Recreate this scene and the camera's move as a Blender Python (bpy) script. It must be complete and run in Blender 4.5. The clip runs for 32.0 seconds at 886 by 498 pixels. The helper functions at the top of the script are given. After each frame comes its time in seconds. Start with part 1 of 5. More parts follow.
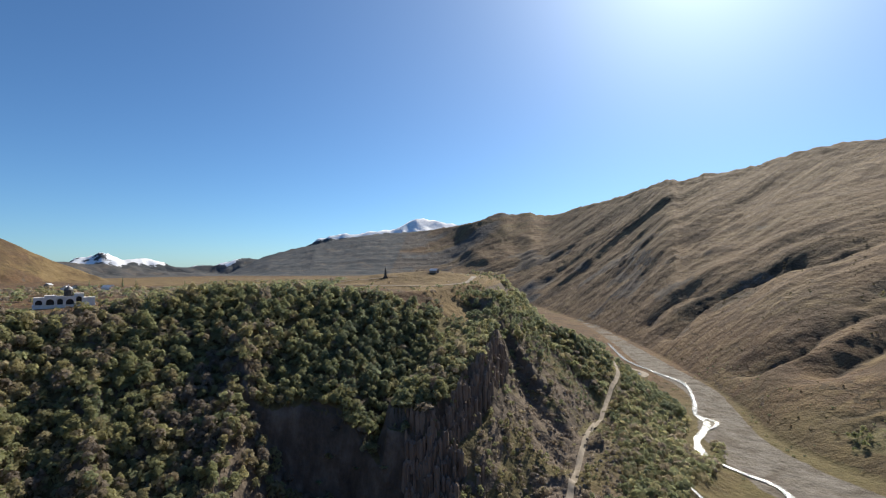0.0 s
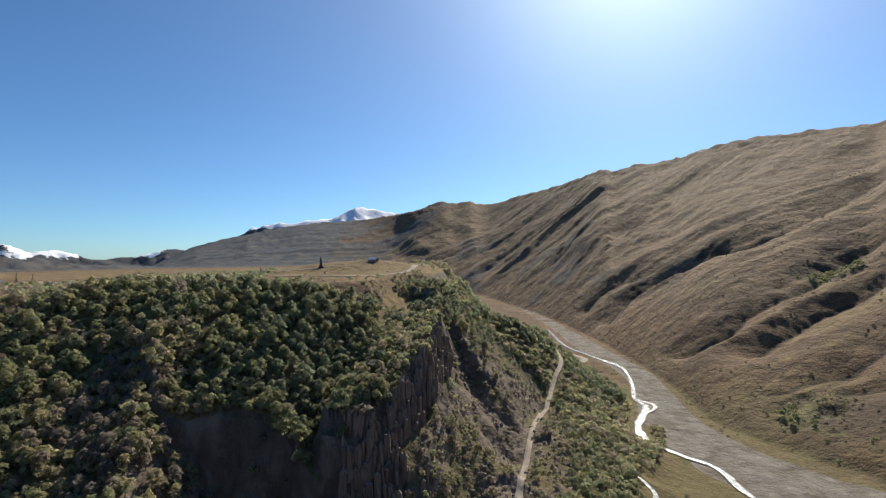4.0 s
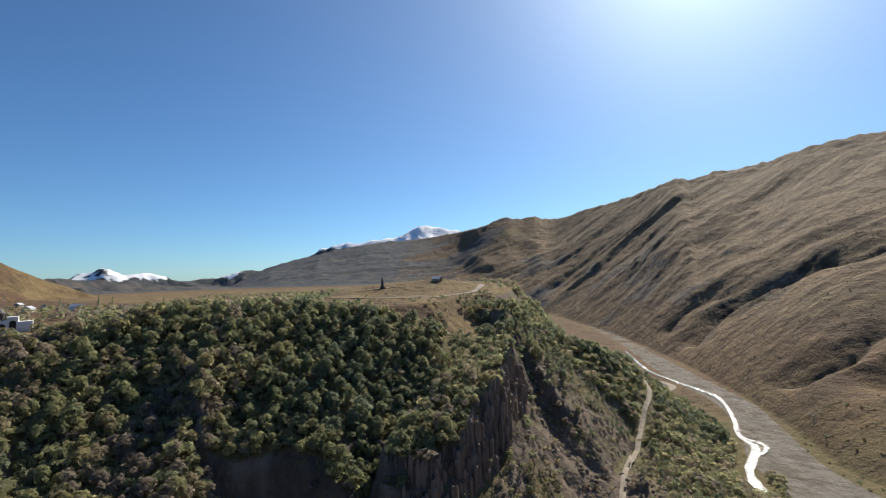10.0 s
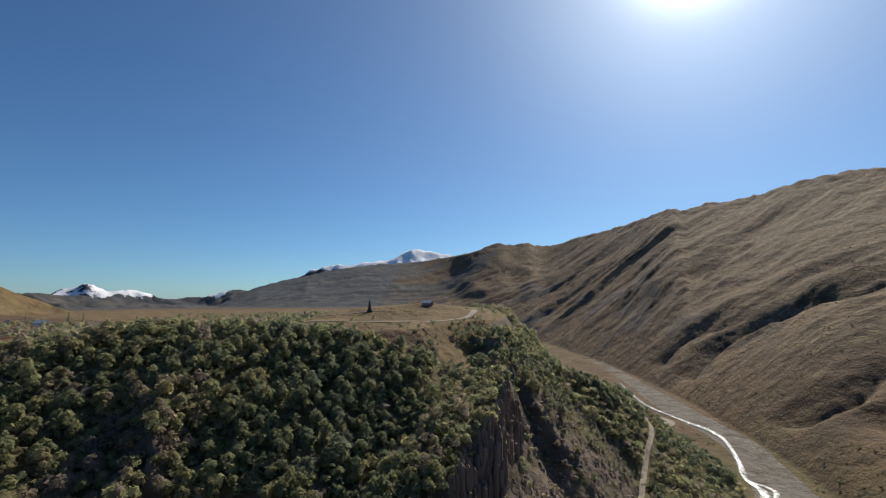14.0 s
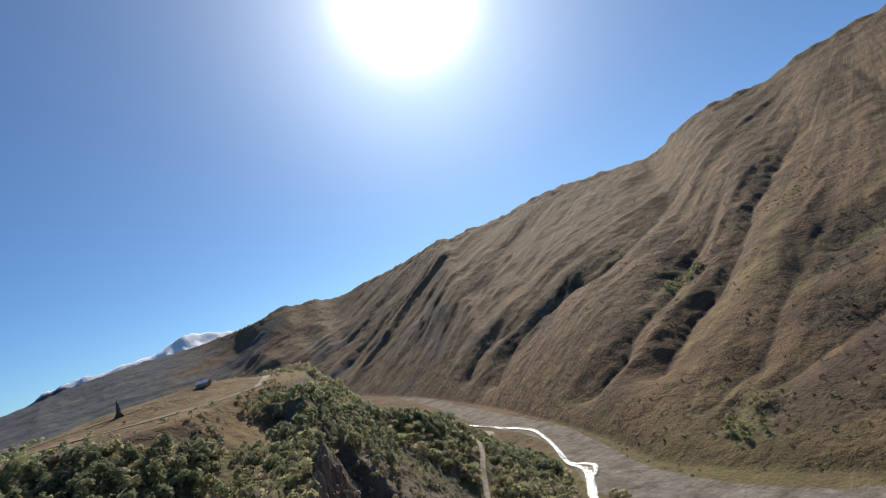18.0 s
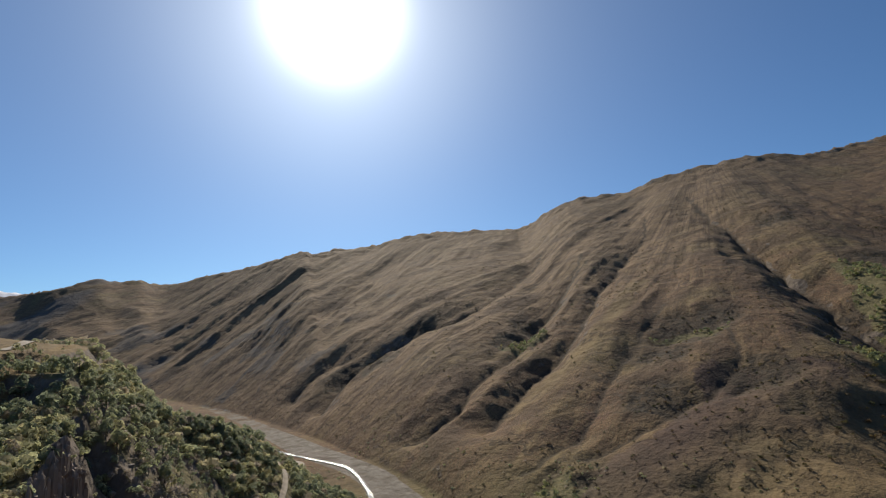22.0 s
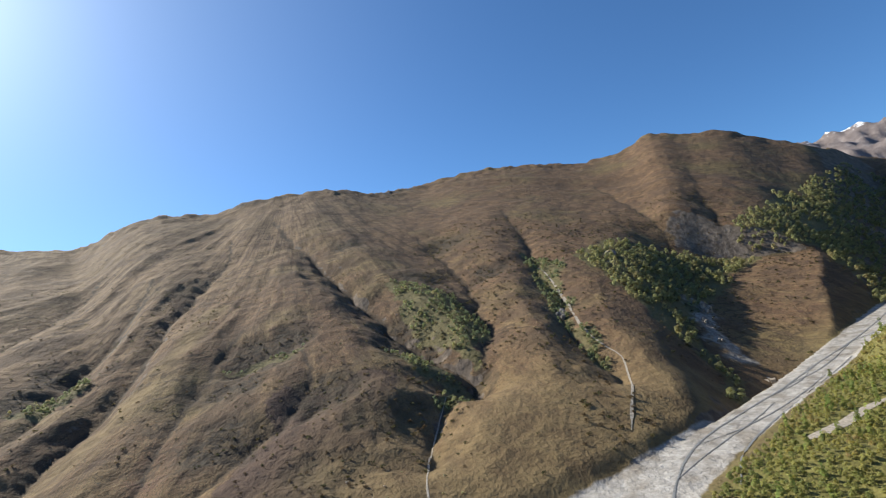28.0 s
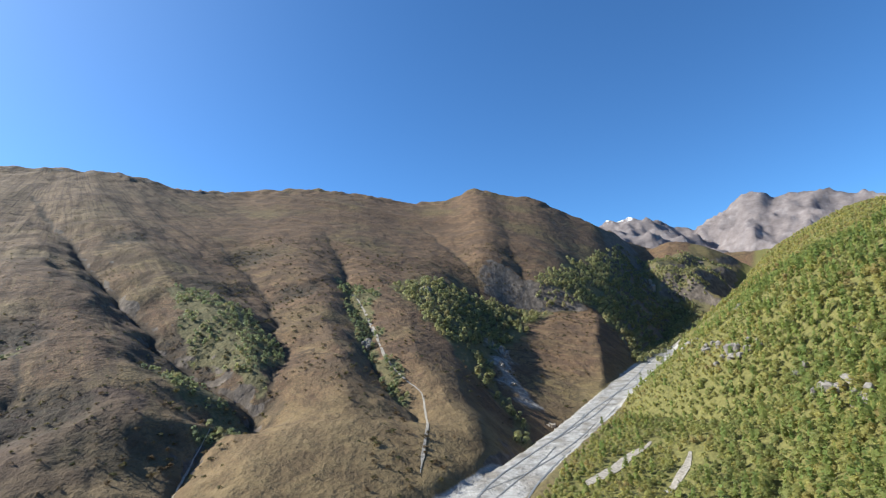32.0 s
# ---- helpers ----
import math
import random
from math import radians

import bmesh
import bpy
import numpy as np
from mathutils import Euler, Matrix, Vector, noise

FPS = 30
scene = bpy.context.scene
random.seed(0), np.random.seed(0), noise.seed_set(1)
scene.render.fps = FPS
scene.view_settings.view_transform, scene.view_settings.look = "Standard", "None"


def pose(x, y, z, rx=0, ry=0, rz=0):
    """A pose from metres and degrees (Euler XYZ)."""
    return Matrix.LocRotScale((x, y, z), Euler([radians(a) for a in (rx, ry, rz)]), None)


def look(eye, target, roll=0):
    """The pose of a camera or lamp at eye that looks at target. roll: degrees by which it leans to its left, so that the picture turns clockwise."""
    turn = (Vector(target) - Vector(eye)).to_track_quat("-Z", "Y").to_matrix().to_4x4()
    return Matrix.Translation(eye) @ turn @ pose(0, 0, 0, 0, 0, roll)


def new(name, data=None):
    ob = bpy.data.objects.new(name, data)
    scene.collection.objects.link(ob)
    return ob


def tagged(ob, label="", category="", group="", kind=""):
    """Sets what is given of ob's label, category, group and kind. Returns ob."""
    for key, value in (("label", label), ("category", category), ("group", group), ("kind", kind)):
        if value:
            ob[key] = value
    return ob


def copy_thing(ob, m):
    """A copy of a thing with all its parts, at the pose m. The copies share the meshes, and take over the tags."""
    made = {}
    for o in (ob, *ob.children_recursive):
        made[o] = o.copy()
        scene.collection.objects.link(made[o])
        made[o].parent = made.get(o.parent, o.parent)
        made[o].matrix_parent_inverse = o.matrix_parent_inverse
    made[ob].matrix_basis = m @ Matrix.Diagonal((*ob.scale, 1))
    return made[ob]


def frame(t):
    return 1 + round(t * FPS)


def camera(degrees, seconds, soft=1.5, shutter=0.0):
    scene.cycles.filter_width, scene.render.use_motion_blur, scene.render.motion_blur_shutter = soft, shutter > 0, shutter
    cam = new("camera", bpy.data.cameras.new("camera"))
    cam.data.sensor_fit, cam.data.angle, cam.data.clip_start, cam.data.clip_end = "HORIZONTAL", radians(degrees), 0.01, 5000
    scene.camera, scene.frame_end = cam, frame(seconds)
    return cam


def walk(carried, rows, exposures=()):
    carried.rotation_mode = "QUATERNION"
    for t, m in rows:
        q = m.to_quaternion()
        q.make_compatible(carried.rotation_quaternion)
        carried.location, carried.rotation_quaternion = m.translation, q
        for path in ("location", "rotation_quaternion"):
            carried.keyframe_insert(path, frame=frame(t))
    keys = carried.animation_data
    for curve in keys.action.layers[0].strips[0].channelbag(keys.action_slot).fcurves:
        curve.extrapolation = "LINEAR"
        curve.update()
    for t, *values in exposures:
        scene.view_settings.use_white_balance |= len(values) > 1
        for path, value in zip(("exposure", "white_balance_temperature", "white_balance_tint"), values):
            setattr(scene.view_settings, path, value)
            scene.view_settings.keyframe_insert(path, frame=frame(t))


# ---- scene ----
# t, x, y, z, yaw, pitch, lean
FLIGHT = [
    (0, 0.00, 0.00, 0.00, -0.00, 2.30, -0.00),
    (0.5, -0.03, 3.13, -0.18, -3.80, 2.51, -1.09),
    (1, 0.07, 5.83, -0.42, -6.03, 0.36, -4.28),
    (1.5, 0.64, 8.53, -0.27, -3.75, 1.33, -6.51),
    (2, 1.01, 11.07, -0.43, -2.45, -0.97, -8.62),
    (2.5, 1.20, 13.96, -0.56, -5.27, -0.74, -7.30),
    (3, 0.89, 17.15, -0.70, -8.55, -0.79, -5.65),
    (3.5, 0.50, 20.53, -1.15, -8.10, 0.24, -3.44),
    (5.5, 0.26, 36.32, 0.41, -5.09, 3.57, 5.51),
    (6, 0.65, 38.70, 1.15, -2.49, 5.50, 3.21),
    (6.5, 1.23, 40.86, 1.60, 0.76, 4.75, -1.59),
    (7, 1.50, 42.92, 1.74, 1.66, 4.98, -0.58),
    (7.5, 1.36, 45.07, 1.33, -1.70, 3.34, -3.09),
    (8, 1.15, 47.56, 0.87, -2.03, 1.13, -0.59),
    (8.5, 1.09, 50.34, 0.80, -0.02, 0.64, -0.95),
    (9, 0.93, 53.38, 0.65, 0.95, -0.02, -0.78),
    (9.5, 1.06, 56.77, 0.49, 0.21, 0.28, -1.86),
    (10, 0.98, 60.26, 0.58, 0.49, 3.15, -1.43),
    (10.5, 1.23, 63.64, 0.55, 1.25, 4.80, -4.28),
    (11, 1.33, 67.28, 0.65, 1.22, 4.71, -4.60),
    (11.5, 1.99, 71.50, -0.11, -0.24, 10.04, -4.69),
    (12, 2.05, 75.34, -0.42, -2.11, 10.69, -3.23),
    (12.5, 2.22, 78.47, -0.74, -1.49, 14.06, -2.76),
    (13, 1.70, 80.78, -0.40, 0.07, 10.23, -1.70),
    (13.5, 1.13, 82.98, 0.16, 0.96, 8.76, -1.83),
    (14, 0.25, 85.07, 0.20, -0.51, 5.99, 0.02),
    (14.5, -0.42, 87.47, -0.79, -4.80, 3.37, 0.76),
    (16.5, -0.27, 109.35, -5.54, -16.39, 4.18, -4.54),
    (17, 1.75, 116.21, -6.35, -22.17, 4.15, -11.79),
    (17.5, 4.17, 122.87, -7.31, -24.71, 5.92, -13.03),
    (18, 6.35, 128.84, -9.02, -26.00, 8.86, -15.03),
    (18.5, 7.73, 134.30, -10.84, -30.29, 9.07, -16.20),
    (19, 8.06, 140.05, -12.73, -34.99, 8.53, -12.93),
    (19.5, 8.89, 146.08, -14.33, -41.09, 7.34, -9.29),
    (20, 11.16, 151.35, -15.89, -46.18, 8.66, -3.63),
    (20.5, 14.09, 154.89, -17.64, -43.94, 13.24, -4.44),
    (21, 17.03, 156.97, -18.91, -39.09, 10.82, 0.84),
    (21.5, 19.67, 158.59, -19.53, -36.19, 12.22, -1.60),
    (22, 20.81, 160.84, -19.44, -42.11, 10.43, -2.54),
    (22.5, 20.94, 163.50, -18.83, -50.22, 7.21, -4.95),
    (23, 21.92, 165.77, -18.12, -54.62, 6.66, -5.49),
    (23.5, 24.01, 167.34, -18.13, -54.50, 8.20, -4.37),
    (24, 26.87, 168.47, -18.26, -54.41, 6.65, -6.03),
    (24.5, 30.39, 170.04, -18.00, -57.56, 6.00, -6.86),
    (25, 34.74, 172.21, -17.52, -63.03, 6.14, -0.17),
    (25.5, 39.79, 174.41, -17.32, -70.03, 6.62, 1.12),
    (27.5, 86.35, 167.92, -15.95, -80.29, 9.71, -7.35),
    (28, 91.92, 168.76, -17.95, -87.45, 8.46, -9.84),
    (28.5, 96.73, 169.44, -19.81, -90.05, 8.47, -9.54),
    (29, 101.17, 169.31, -21.57, -91.83, 5.53, -9.01),
    (29.5, 107.09, 168.94, -23.50, -97.61, 7.46, -10.01),
    (30, 113.59, 168.30, -25.34, -101.60, 9.59, -10.36),
    (30.5, 119.89, 166.50, -26.46, -102.72, 8.31, -9.90),
    (31, 126.91, 163.65, -27.26, -104.69, 8.97, -9.54),
    (31.5, 134.38, 160.37, -28.05, -106.80, 9.59, -7.69),
    (32, 141.54, 156.91, -29.30, -108.42, 9.93, -4.02),
]


def flown(x, y, z, yaw, pitch, lean):
    yaw, pitch = radians(yaw), radians(pitch)
    ahead = Vector((-math.sin(yaw) * math.cos(pitch), math.cos(yaw) * math.cos(pitch), math.sin(pitch)))
    return look((x, y, z), Vector((x, y, z)) + ahead * 100, lean)


cam = camera(84.0, 32.0, soft=1.15)
walk(cam, [(r[0], flown(*r[1:])) for r in FLIGHT],
     exposures=((0, 0.5, 6750, 8), (11, 0.42, 6750, 8), (12, 0.24, 6750, 8), (13, 0.02, 6750, 8), (14.5, 0.1, 6700, 8), (17, 0.34, 6650, 9), (19, 0.22, 6700, 9), (22, 0.14, 6900, 9), (24, 0.28, 6950, 9), (28, 0.84, 6450, 7), (32, 1.08, 5950, 5)))

# ---- sky and sun ----
SUN_AZ, SUN_EL = 29.5, 36.2          # degrees clockwise from +y, and above the horizon
world = bpy.data.worlds.new("sky")
scene.world = world
world.use_nodes = True
wn = world.node_tree.nodes
sky = wn.new("ShaderNodeTexSky")
sky.sky_type = "NISHITA"
sky.sun_disc = False
sky.sun_elevation, sky.sun_rotation = radians(SUN_EL), radians(SUN_AZ)
sky.altitude, sky.air_density, sky.dust_density, sky.ozone_density = 1800, 1.0, 1.2, 5.0
SUN_DIR = Vector((math.sin(radians(SUN_AZ)) * math.cos(radians(SUN_EL)), math.cos(radians(SUN_AZ)) * math.cos(radians(SUN_EL)), math.sin(radians(SUN_EL))))


def sky_node(kind, op, *given):
    n = wn.new("ShaderNode" + kind)
    if kind == "Mix":
        n.data_type, n.blend_type = "RGBA", op
        n.inputs[0].default_value = 1.0
    else:
        n.operation = op
    for k, v in given:
        if hasattr(v, "is_output"):
            world.node_tree.links.new(v, n.inputs[k])
        else:
            n.inputs[k].default_value = v
    return n.outputs[2] if kind == "Mix" else n.outputs["Value"]


clear = sky_node("Mix", "MULTIPLY", (6, sky.outputs[0]), (7, (0.60, 0.82, 0.96, 1)))
near_sun = sky_node("VectorMath", "DOT_PRODUCT", (0, wn.new("ShaderNodeTexCoord").outputs["Generated"]), (1, SUN_DIR))
near_sun = sky_node("Math", "MAXIMUM", (0, near_sun), (1, 0.0))
for tight, bright in ((320.0, 40.0), (34.0, 4.0), (6.0, 1.2)):          # the glare of the sun in dusty air
    halo = sky_node("Math", "MULTIPLY", (0, sky_node("Math", "POWER", (0, near_sun), (1, tight))), (1, bright))
    clear = sky_node("Mix", "ADD", (6, clear), (7, halo))
world.node_tree.links.new(clear, wn["Background"].inputs[0])
wn["Background"].inputs[1].default_value = 0.09
sun = new("sun", bpy.data.lights.new("sun", "SUN"))
sun.data.energy, sun.data.angle, sun.data.color = 4.4, radians(0.53), (1.0, 0.92, 0.80)
sun.matrix_world = look(SUN_DIR * 100, (0, 0, 0))


# ---- materials ----
class Nodes:
    """A node material, built line by line."""

    def __init__(self, name, rough=0.9):
        self.m = bpy.data.materials.new(name)
        self.m.use_nodes = True
        self.t = self.m.node_tree
        self.b = self.t.nodes["Principled BSDF"]
        self.b.inputs["Roughness"].default_value = rough
        self.b.inputs["Specular IOR Level"].default_value = 0.2

    def put(self, value, socket):
        if hasattr(value, "is_output"):
            self.t.links.new(value, socket)
        elif isinstance(value, tuple) and len(value) == 3 and socket.type == "RGBA":
            socket.default_value = (*value, 1)
        else:
            socket.default_value = value

    def node(self, kind, out=0, **given):
        n = self.t.nodes.new("ShaderNode" + kind)
        for k, v in given.items():
            if k.startswith("i_"):
                self.put(v, n.inputs[k[2:].replace("_", " ")])
        return n.outputs[out]

    def noise(self, scale, detail=4.0, rough=0.55, stretch=None):
        place = self.t.nodes.new("ShaderNodeNewGeometry").outputs["Position"]
        if stretch:
            m = self.t.nodes.new("ShaderNodeMapping")
            m.inputs["Scale"].default_value = stretch
            self.put(place, m.inputs["Vector"])
            place = m.outputs[0]
        n = self.t.nodes.new("ShaderNodeTexNoise")
        self.put(place, n.inputs["Vector"])
        n.inputs["Scale"].default_value, n.inputs["Detail"].default_value, n.inputs["Roughness"].default_value = scale, detail, rough
        return n.outputs[0]

    def ramp(self, fac, *stops):
        n = self.t.nodes.new("ShaderNodeValToRGB")
        self.put(fac, n.inputs[0])
        e = n.color_ramp.elements
        while len(e) < len(stops):
            e.new(0.5)
        for k, (p, c) in zip(e, stops):
            k.position, k.color = p, (*c, 1)
        return n.outputs[0]

    def range(self, fac, a, b, lo=0.0, hi=1.0):
        n = self.t.nodes.new("ShaderNodeMapRange")
        self.put(fac, n.inputs[0])
        for k, v in zip(("From Min", "From Max", "To Min", "To Max"), (a, b, lo, hi)):
            n.inputs[k].default_value = v
        return n.outputs[0]

    def mix(self, fac, a, b, mode="MIX"):
        n = self.t.nodes.new("ShaderNodeMix")
        n.data_type, n.blend_type = "RGBA", mode
        self.put(fac, n.inputs[0]), self.put(a, n.inputs[6]), self.put(b, n.inputs[7])
        return n.outputs[2]

    def math(self, op, a, b=0.0):
        n = self.t.nodes.new("ShaderNodeMath")
        n.operation = op
        self.put(a, n.inputs[0]), self.put(b, n.inputs[1])
        return n.outputs[0]

    def mask(self, name):
        n = self.t.nodes.new("ShaderNodeAttribute")
        n.attribute_name = name
        return n.outputs["Fac"]

    def chance(self):
        return self.t.nodes.new("ShaderNodeObjectInfo").outputs["Random"]

    def color(self, c):
        self.put(c, self.b.inputs["Base Color"])
        return self

    def bump(self, h, strength=0.5, dist=0.3):
        n = self.t.nodes.new("ShaderNodeBump")
        n.inputs["Strength"].default_value, n.inputs["Distance"].default_value = strength, dist
        self.put(h, n.inputs["Height"])
        self.put(n.outputs[0], self.b.inputs["Normal"])
        return self

    def leafy(self, c, share=0.35):
        """Light also comes through the leaves, and through the gaps between them."""
        tr = self.t.nodes.new("ShaderNodeBsdfTranslucent")
        self.put(c, tr.inputs[0])
        mx = self.t.nodes.new("ShaderNodeMixShader")
        mx.inputs[0].default_value = share
        self.put(self.b.outputs[0], mx.inputs[1]), self.put(tr.outputs[0], mx.inputs[2])
        gap, air = self.t.nodes.new("ShaderNodeMixShader"), self.t.nodes.new("ShaderNodeBsdfTransparent")
        self.put(self.range(self.noise(1.5, 2, 0.6), 0.52, 0.56), gap.inputs[0])
        self.put(mx.outputs[0], gap.inputs[1]), self.put(air.outputs[0], gap.inputs[2])
        self.put(gap.outputs[0], self.t.nodes["Material Output"].inputs[0])
        return self


def ground_material():
    n = Nodes("hillside", 0.95)
    big, mid, fine = n.noise(0.006, 5), n.noise(0.035, 6, 0.62), n.noise(0.3, 5, 0.65)
    dry = n.ramp(mid, (0.28, (0.073, 0.042, 0.031)), (0.44, (0.127, 0.074, 0.044)), (0.58, (0.175, 0.107, 0.058)), (0.72, (0.110, 0.058, 0.046)))
    olive = n.ramp(mid, (0.35, (0.115, 0.085, 0.044)), (0.65, (0.187, 0.133, 0.060)))
    c = n.mix(n.range(big, 0.50, 0.66), dry, olive)
    tread = n.noise(0.05, 3, 0.5, (0.25, 0.25, 3.0))
    c = n.mix(n.range(tread, 0.54, 0.64, 0, 0.34), c, (0.105, 0.066, 0.038))
    tufts = n.range(n.noise(0.22, 5, 0.7), 0.54, 0.66, 0, 0.75)
    c = n.mix(tufts, c, (0.075, 0.056, 0.032))
    specks = n.range(n.noise(0.62, 3, 0.6), 0.54, 0.62, 0, 0.85)
    c = n.mix(specks, c, (0.058, 0.047, 0.027))
    c = n.mix(n.range(n.noise(0.8, 3, 0.6), 0.58, 0.66, 0, 0.6), c, (0.30, 0.225, 0.115))
    way = n.t.nodes.new("ShaderNodeCombineXYZ")
    n.put(n.math("MULTIPLY", n.mask("fall"), 3.2), way.inputs[0]), n.put(n.math("MULTIPLY", n.mask("climb"), 9.0), way.inputs[1])
    rills = n.t.nodes.new("ShaderNodeTexNoise")
    n.put(way.outputs[0], rills.inputs["Vector"])
    rills.inputs["Scale"].default_value, rills.inputs["Detail"].default_value, rills.inputs["Roughness"].default_value = 1.0, 7.0, 0.66
    low = n.range(n.mask("climb"), 0.35, 0.7, 1.0, 0.1)
    c = n.mix(n.math("MULTIPLY", n.range(rills.outputs[0], 0.55, 0.61, 0, 0.6), low), c, (0.085, 0.056, 0.036))
    c = n.mix(n.math("MULTIPLY", n.range(rills.outputs[0], 0.46, 0.34, 0, 0.45), low), c, (0.27, 0.195, 0.095))
    # northern slope: dry grass, made paler in place of haze
    c = n.mix(n.math("MULTIPLY", n.mask("hazy_grass"), 0.7), c, n.mix(n.range(rills.outputs[0], 0.47, 0.58), n.ramp(mid, (0.3, (0.165, 0.107, 0.062)), (0.6, (0.275, 0.188, 0.105))), (0.118, 0.078, 0.05)))
    level = n.t.nodes.new("ShaderNodeSeparateXYZ")
    n.put(n.t.nodes.new("ShaderNodeNewGeometry").outputs["Position"], level.inputs[0])
    ledge = n.math("SINE", n.math("ADD", n.math("MULTIPLY", level.outputs[2], 0.6), n.math("MULTIPLY", n.noise(0.02, 4, 0.6), 26.0)))
    ledge = n.math("MULTIPLY", n.range(ledge, 0.72, 0.93, 0, 0.75), n.range(n.noise(0.016, 5, 0.65), 0.47, 0.56))
    c = n.mix(ledge, c, (0.062, 0.044, 0.029))
    hollow = n.range(n.noise(0.013, 6, 0.64), 0.52, 0.60, 0, 0.72)
    c = n.mix(hollow, c, n.mix(specks, (0.105, 0.068, 0.043), (0.045, 0.036, 0.024)))
    c = n.mix(n.mask("heath"), c, n.ramp(n.noise(0.07, 6, 0.7), (0.32, (0.045, 0.031, 0.026)), (0.52, (0.086, 0.055, 0.042)), (0.70, (0.122, 0.080, 0.052))))
    # hollows: dark scrub, with the shade of the scoops painted into the ground
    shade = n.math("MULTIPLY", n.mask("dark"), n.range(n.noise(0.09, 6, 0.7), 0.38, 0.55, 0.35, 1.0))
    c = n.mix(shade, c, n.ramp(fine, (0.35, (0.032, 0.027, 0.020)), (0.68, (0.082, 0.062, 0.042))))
    # darker brown along the gully lines
    c = n.mix(n.math("MULTIPLY", n.mask("gully_line"), n.range(fine, 0.3, 0.5, 0.5, 0.95)), c, (0.046, 0.035, 0.025))
    lush = n.ramp(fine, (0.3, (0.088, 0.080, 0.032)), (0.7, (0.165, 0.138, 0.058)))
    c = n.mix(n.math("MULTIPLY", n.mask("lush"), n.range(mid, 0.25, 0.6, 0.45, 1)), c, lush)
    c = n.mix(n.mask("verdant"), c, n.ramp(fine, (0.3, (0.090, 0.088, 0.030)), (0.7, (0.19, 0.17, 0.055))))
    straw = n.mix(tufts, n.ramp(mid, (0.35, (0.128, 0.088, 0.044)), (0.6, (0.230, 0.165, 0.080))), (0.095, 0.072, 0.040))
    c = n.mix(n.math("MULTIPLY", n.mask("straw"), 0.85), c, straw)
    wood = n.ramp(fine, (0.35, (0.085, 0.078, 0.038)), (0.7, (0.18, 0.150, 0.072)))
    c = n.mix(n.mask("wooded"), c, wood)
    rock = n.ramp(n.noise(0.09, 8, 0.7, (1, 1, 0.35)), (0.30, (0.055, 0.044, 0.036)), (0.5, (0.12, 0.097, 0.077)), (0.7, (0.22, 0.18, 0.145)))
    edge = n.math("ADD", n.mask("rocky"), n.range(mid, 0.3, 0.7, -0.35, 0.35))
    c = n.mix(n.range(edge, 0.42, 0.62), c, rock)
    # rock of the far peaks, its colour paled and pinked for haze
    c = n.mix(n.mask("peak"), c, n.ramp(n.noise(0.012, 8, 0.7), (0.3, (0.115, 0.094, 0.090)), (0.55, (0.20, 0.168, 0.158)), (0.72, (0.29, 0.255, 0.245))))
    # distant spruce forest, with blue aerial haze painted into its colour
    haze_blue = n.ramp(n.noise(0.012, 7, 0.68), (0.33, (0.044, 0.054, 0.064)), (0.52, (0.078, 0.084, 0.090)), (0.68, (0.135, 0.115, 0.098)))
    c = n.mix(n.mask("spruce"), c, haze_blue)
    c = n.mix(n.mask("crag"), c, n.ramp(n.noise(0.16, 7, 0.7, (1, 1, 0.3)), (0.32, (0.10, 0.085, 0.07)), (0.5, (0.24, 0.215, 0.185)), (0.7, (0.42, 0.39, 0.35))))
    scree = n.ramp(n.noise(0.55, 6, 0.7), (0.3, (0.085, 0.066, 0.05)), (0.55, (0.165, 0.13, 0.10)), (0.75, (0.27, 0.225, 0.18)))
    c = n.mix(n.mask("scree"), c, scree)
    stones = n.ramp(n.noise(0.10, 8, 0.72), (0.28, (0.18, 0.167, 0.15)), (0.5, (0.32, 0.302, 0.276)), (0.72, (0.45, 0.432, 0.405)))
    stones = n.mix(n.range(n.noise(0.045, 5, 0.6), 0.48, 0.64, 0, 0.65), stones, n.ramp(fine, (0.35, (0.12, 0.10, 0.078)), (0.7, (0.22, 0.185, 0.14))))
    stones = n.mix(n.mask("silt"), stones, n.mix(1.0, stones, (0.56, 0.53, 0.49), "MULTIPLY"))
    pale = n.math("ADD", n.mask("gravel"), n.range(mid, 0.3, 0.7, -0.25, 0.25))
    c = n.mix(n.range(pale, 0.4, 0.6), c, stones)
    snow = n.math("ADD", n.mask("snow"), n.range(n.noise(0.012, 7, 0.65), 0.3, 0.7, -0.4, 0.4))
    c = n.mix(n.range(snow, 0.45, 0.58), c, (0.82, 0.84, 0.88))
    n.color(c)
    return n.bump(n.math("ADD", n.math("MULTIPLY", mid, 7.0), n.math("ADD", n.math("MULTIPLY", n.noise(0.12, 5, 0.65), 2.5), fine)), 0.75, 1.0).m


def leaf_material(name, stops):
    n = Nodes(name, 0.75)
    pick = n.math("ADD", n.mask("tint"), n.range(n.chance(), 0, 1, 0, 0.6))
    c = n.ramp(pick, *stops)
    c = n.mix(n.range(n.noise(0.5, 4, 0.6), 0.35, 0.7, 0, 0.6), c, n.mix(1.0, c, (0.66, 0.68, 0.6), "MULTIPLY"))
    n.color(c)
    return n.leafy(c, 0.64).m


def plain(name, lo, hi, scale=1.0, rough=0.85, metal=0.0, relief=0.25):
    n = Nodes(name, rough)
    f = n.noise(scale, 6, 0.62)
    n.color(n.ramp(f, (0.32, lo), (0.68, hi)))
    n.b.inputs["Metallic"].default_value = metal
    return n.bump(f, relief, 0.1).m


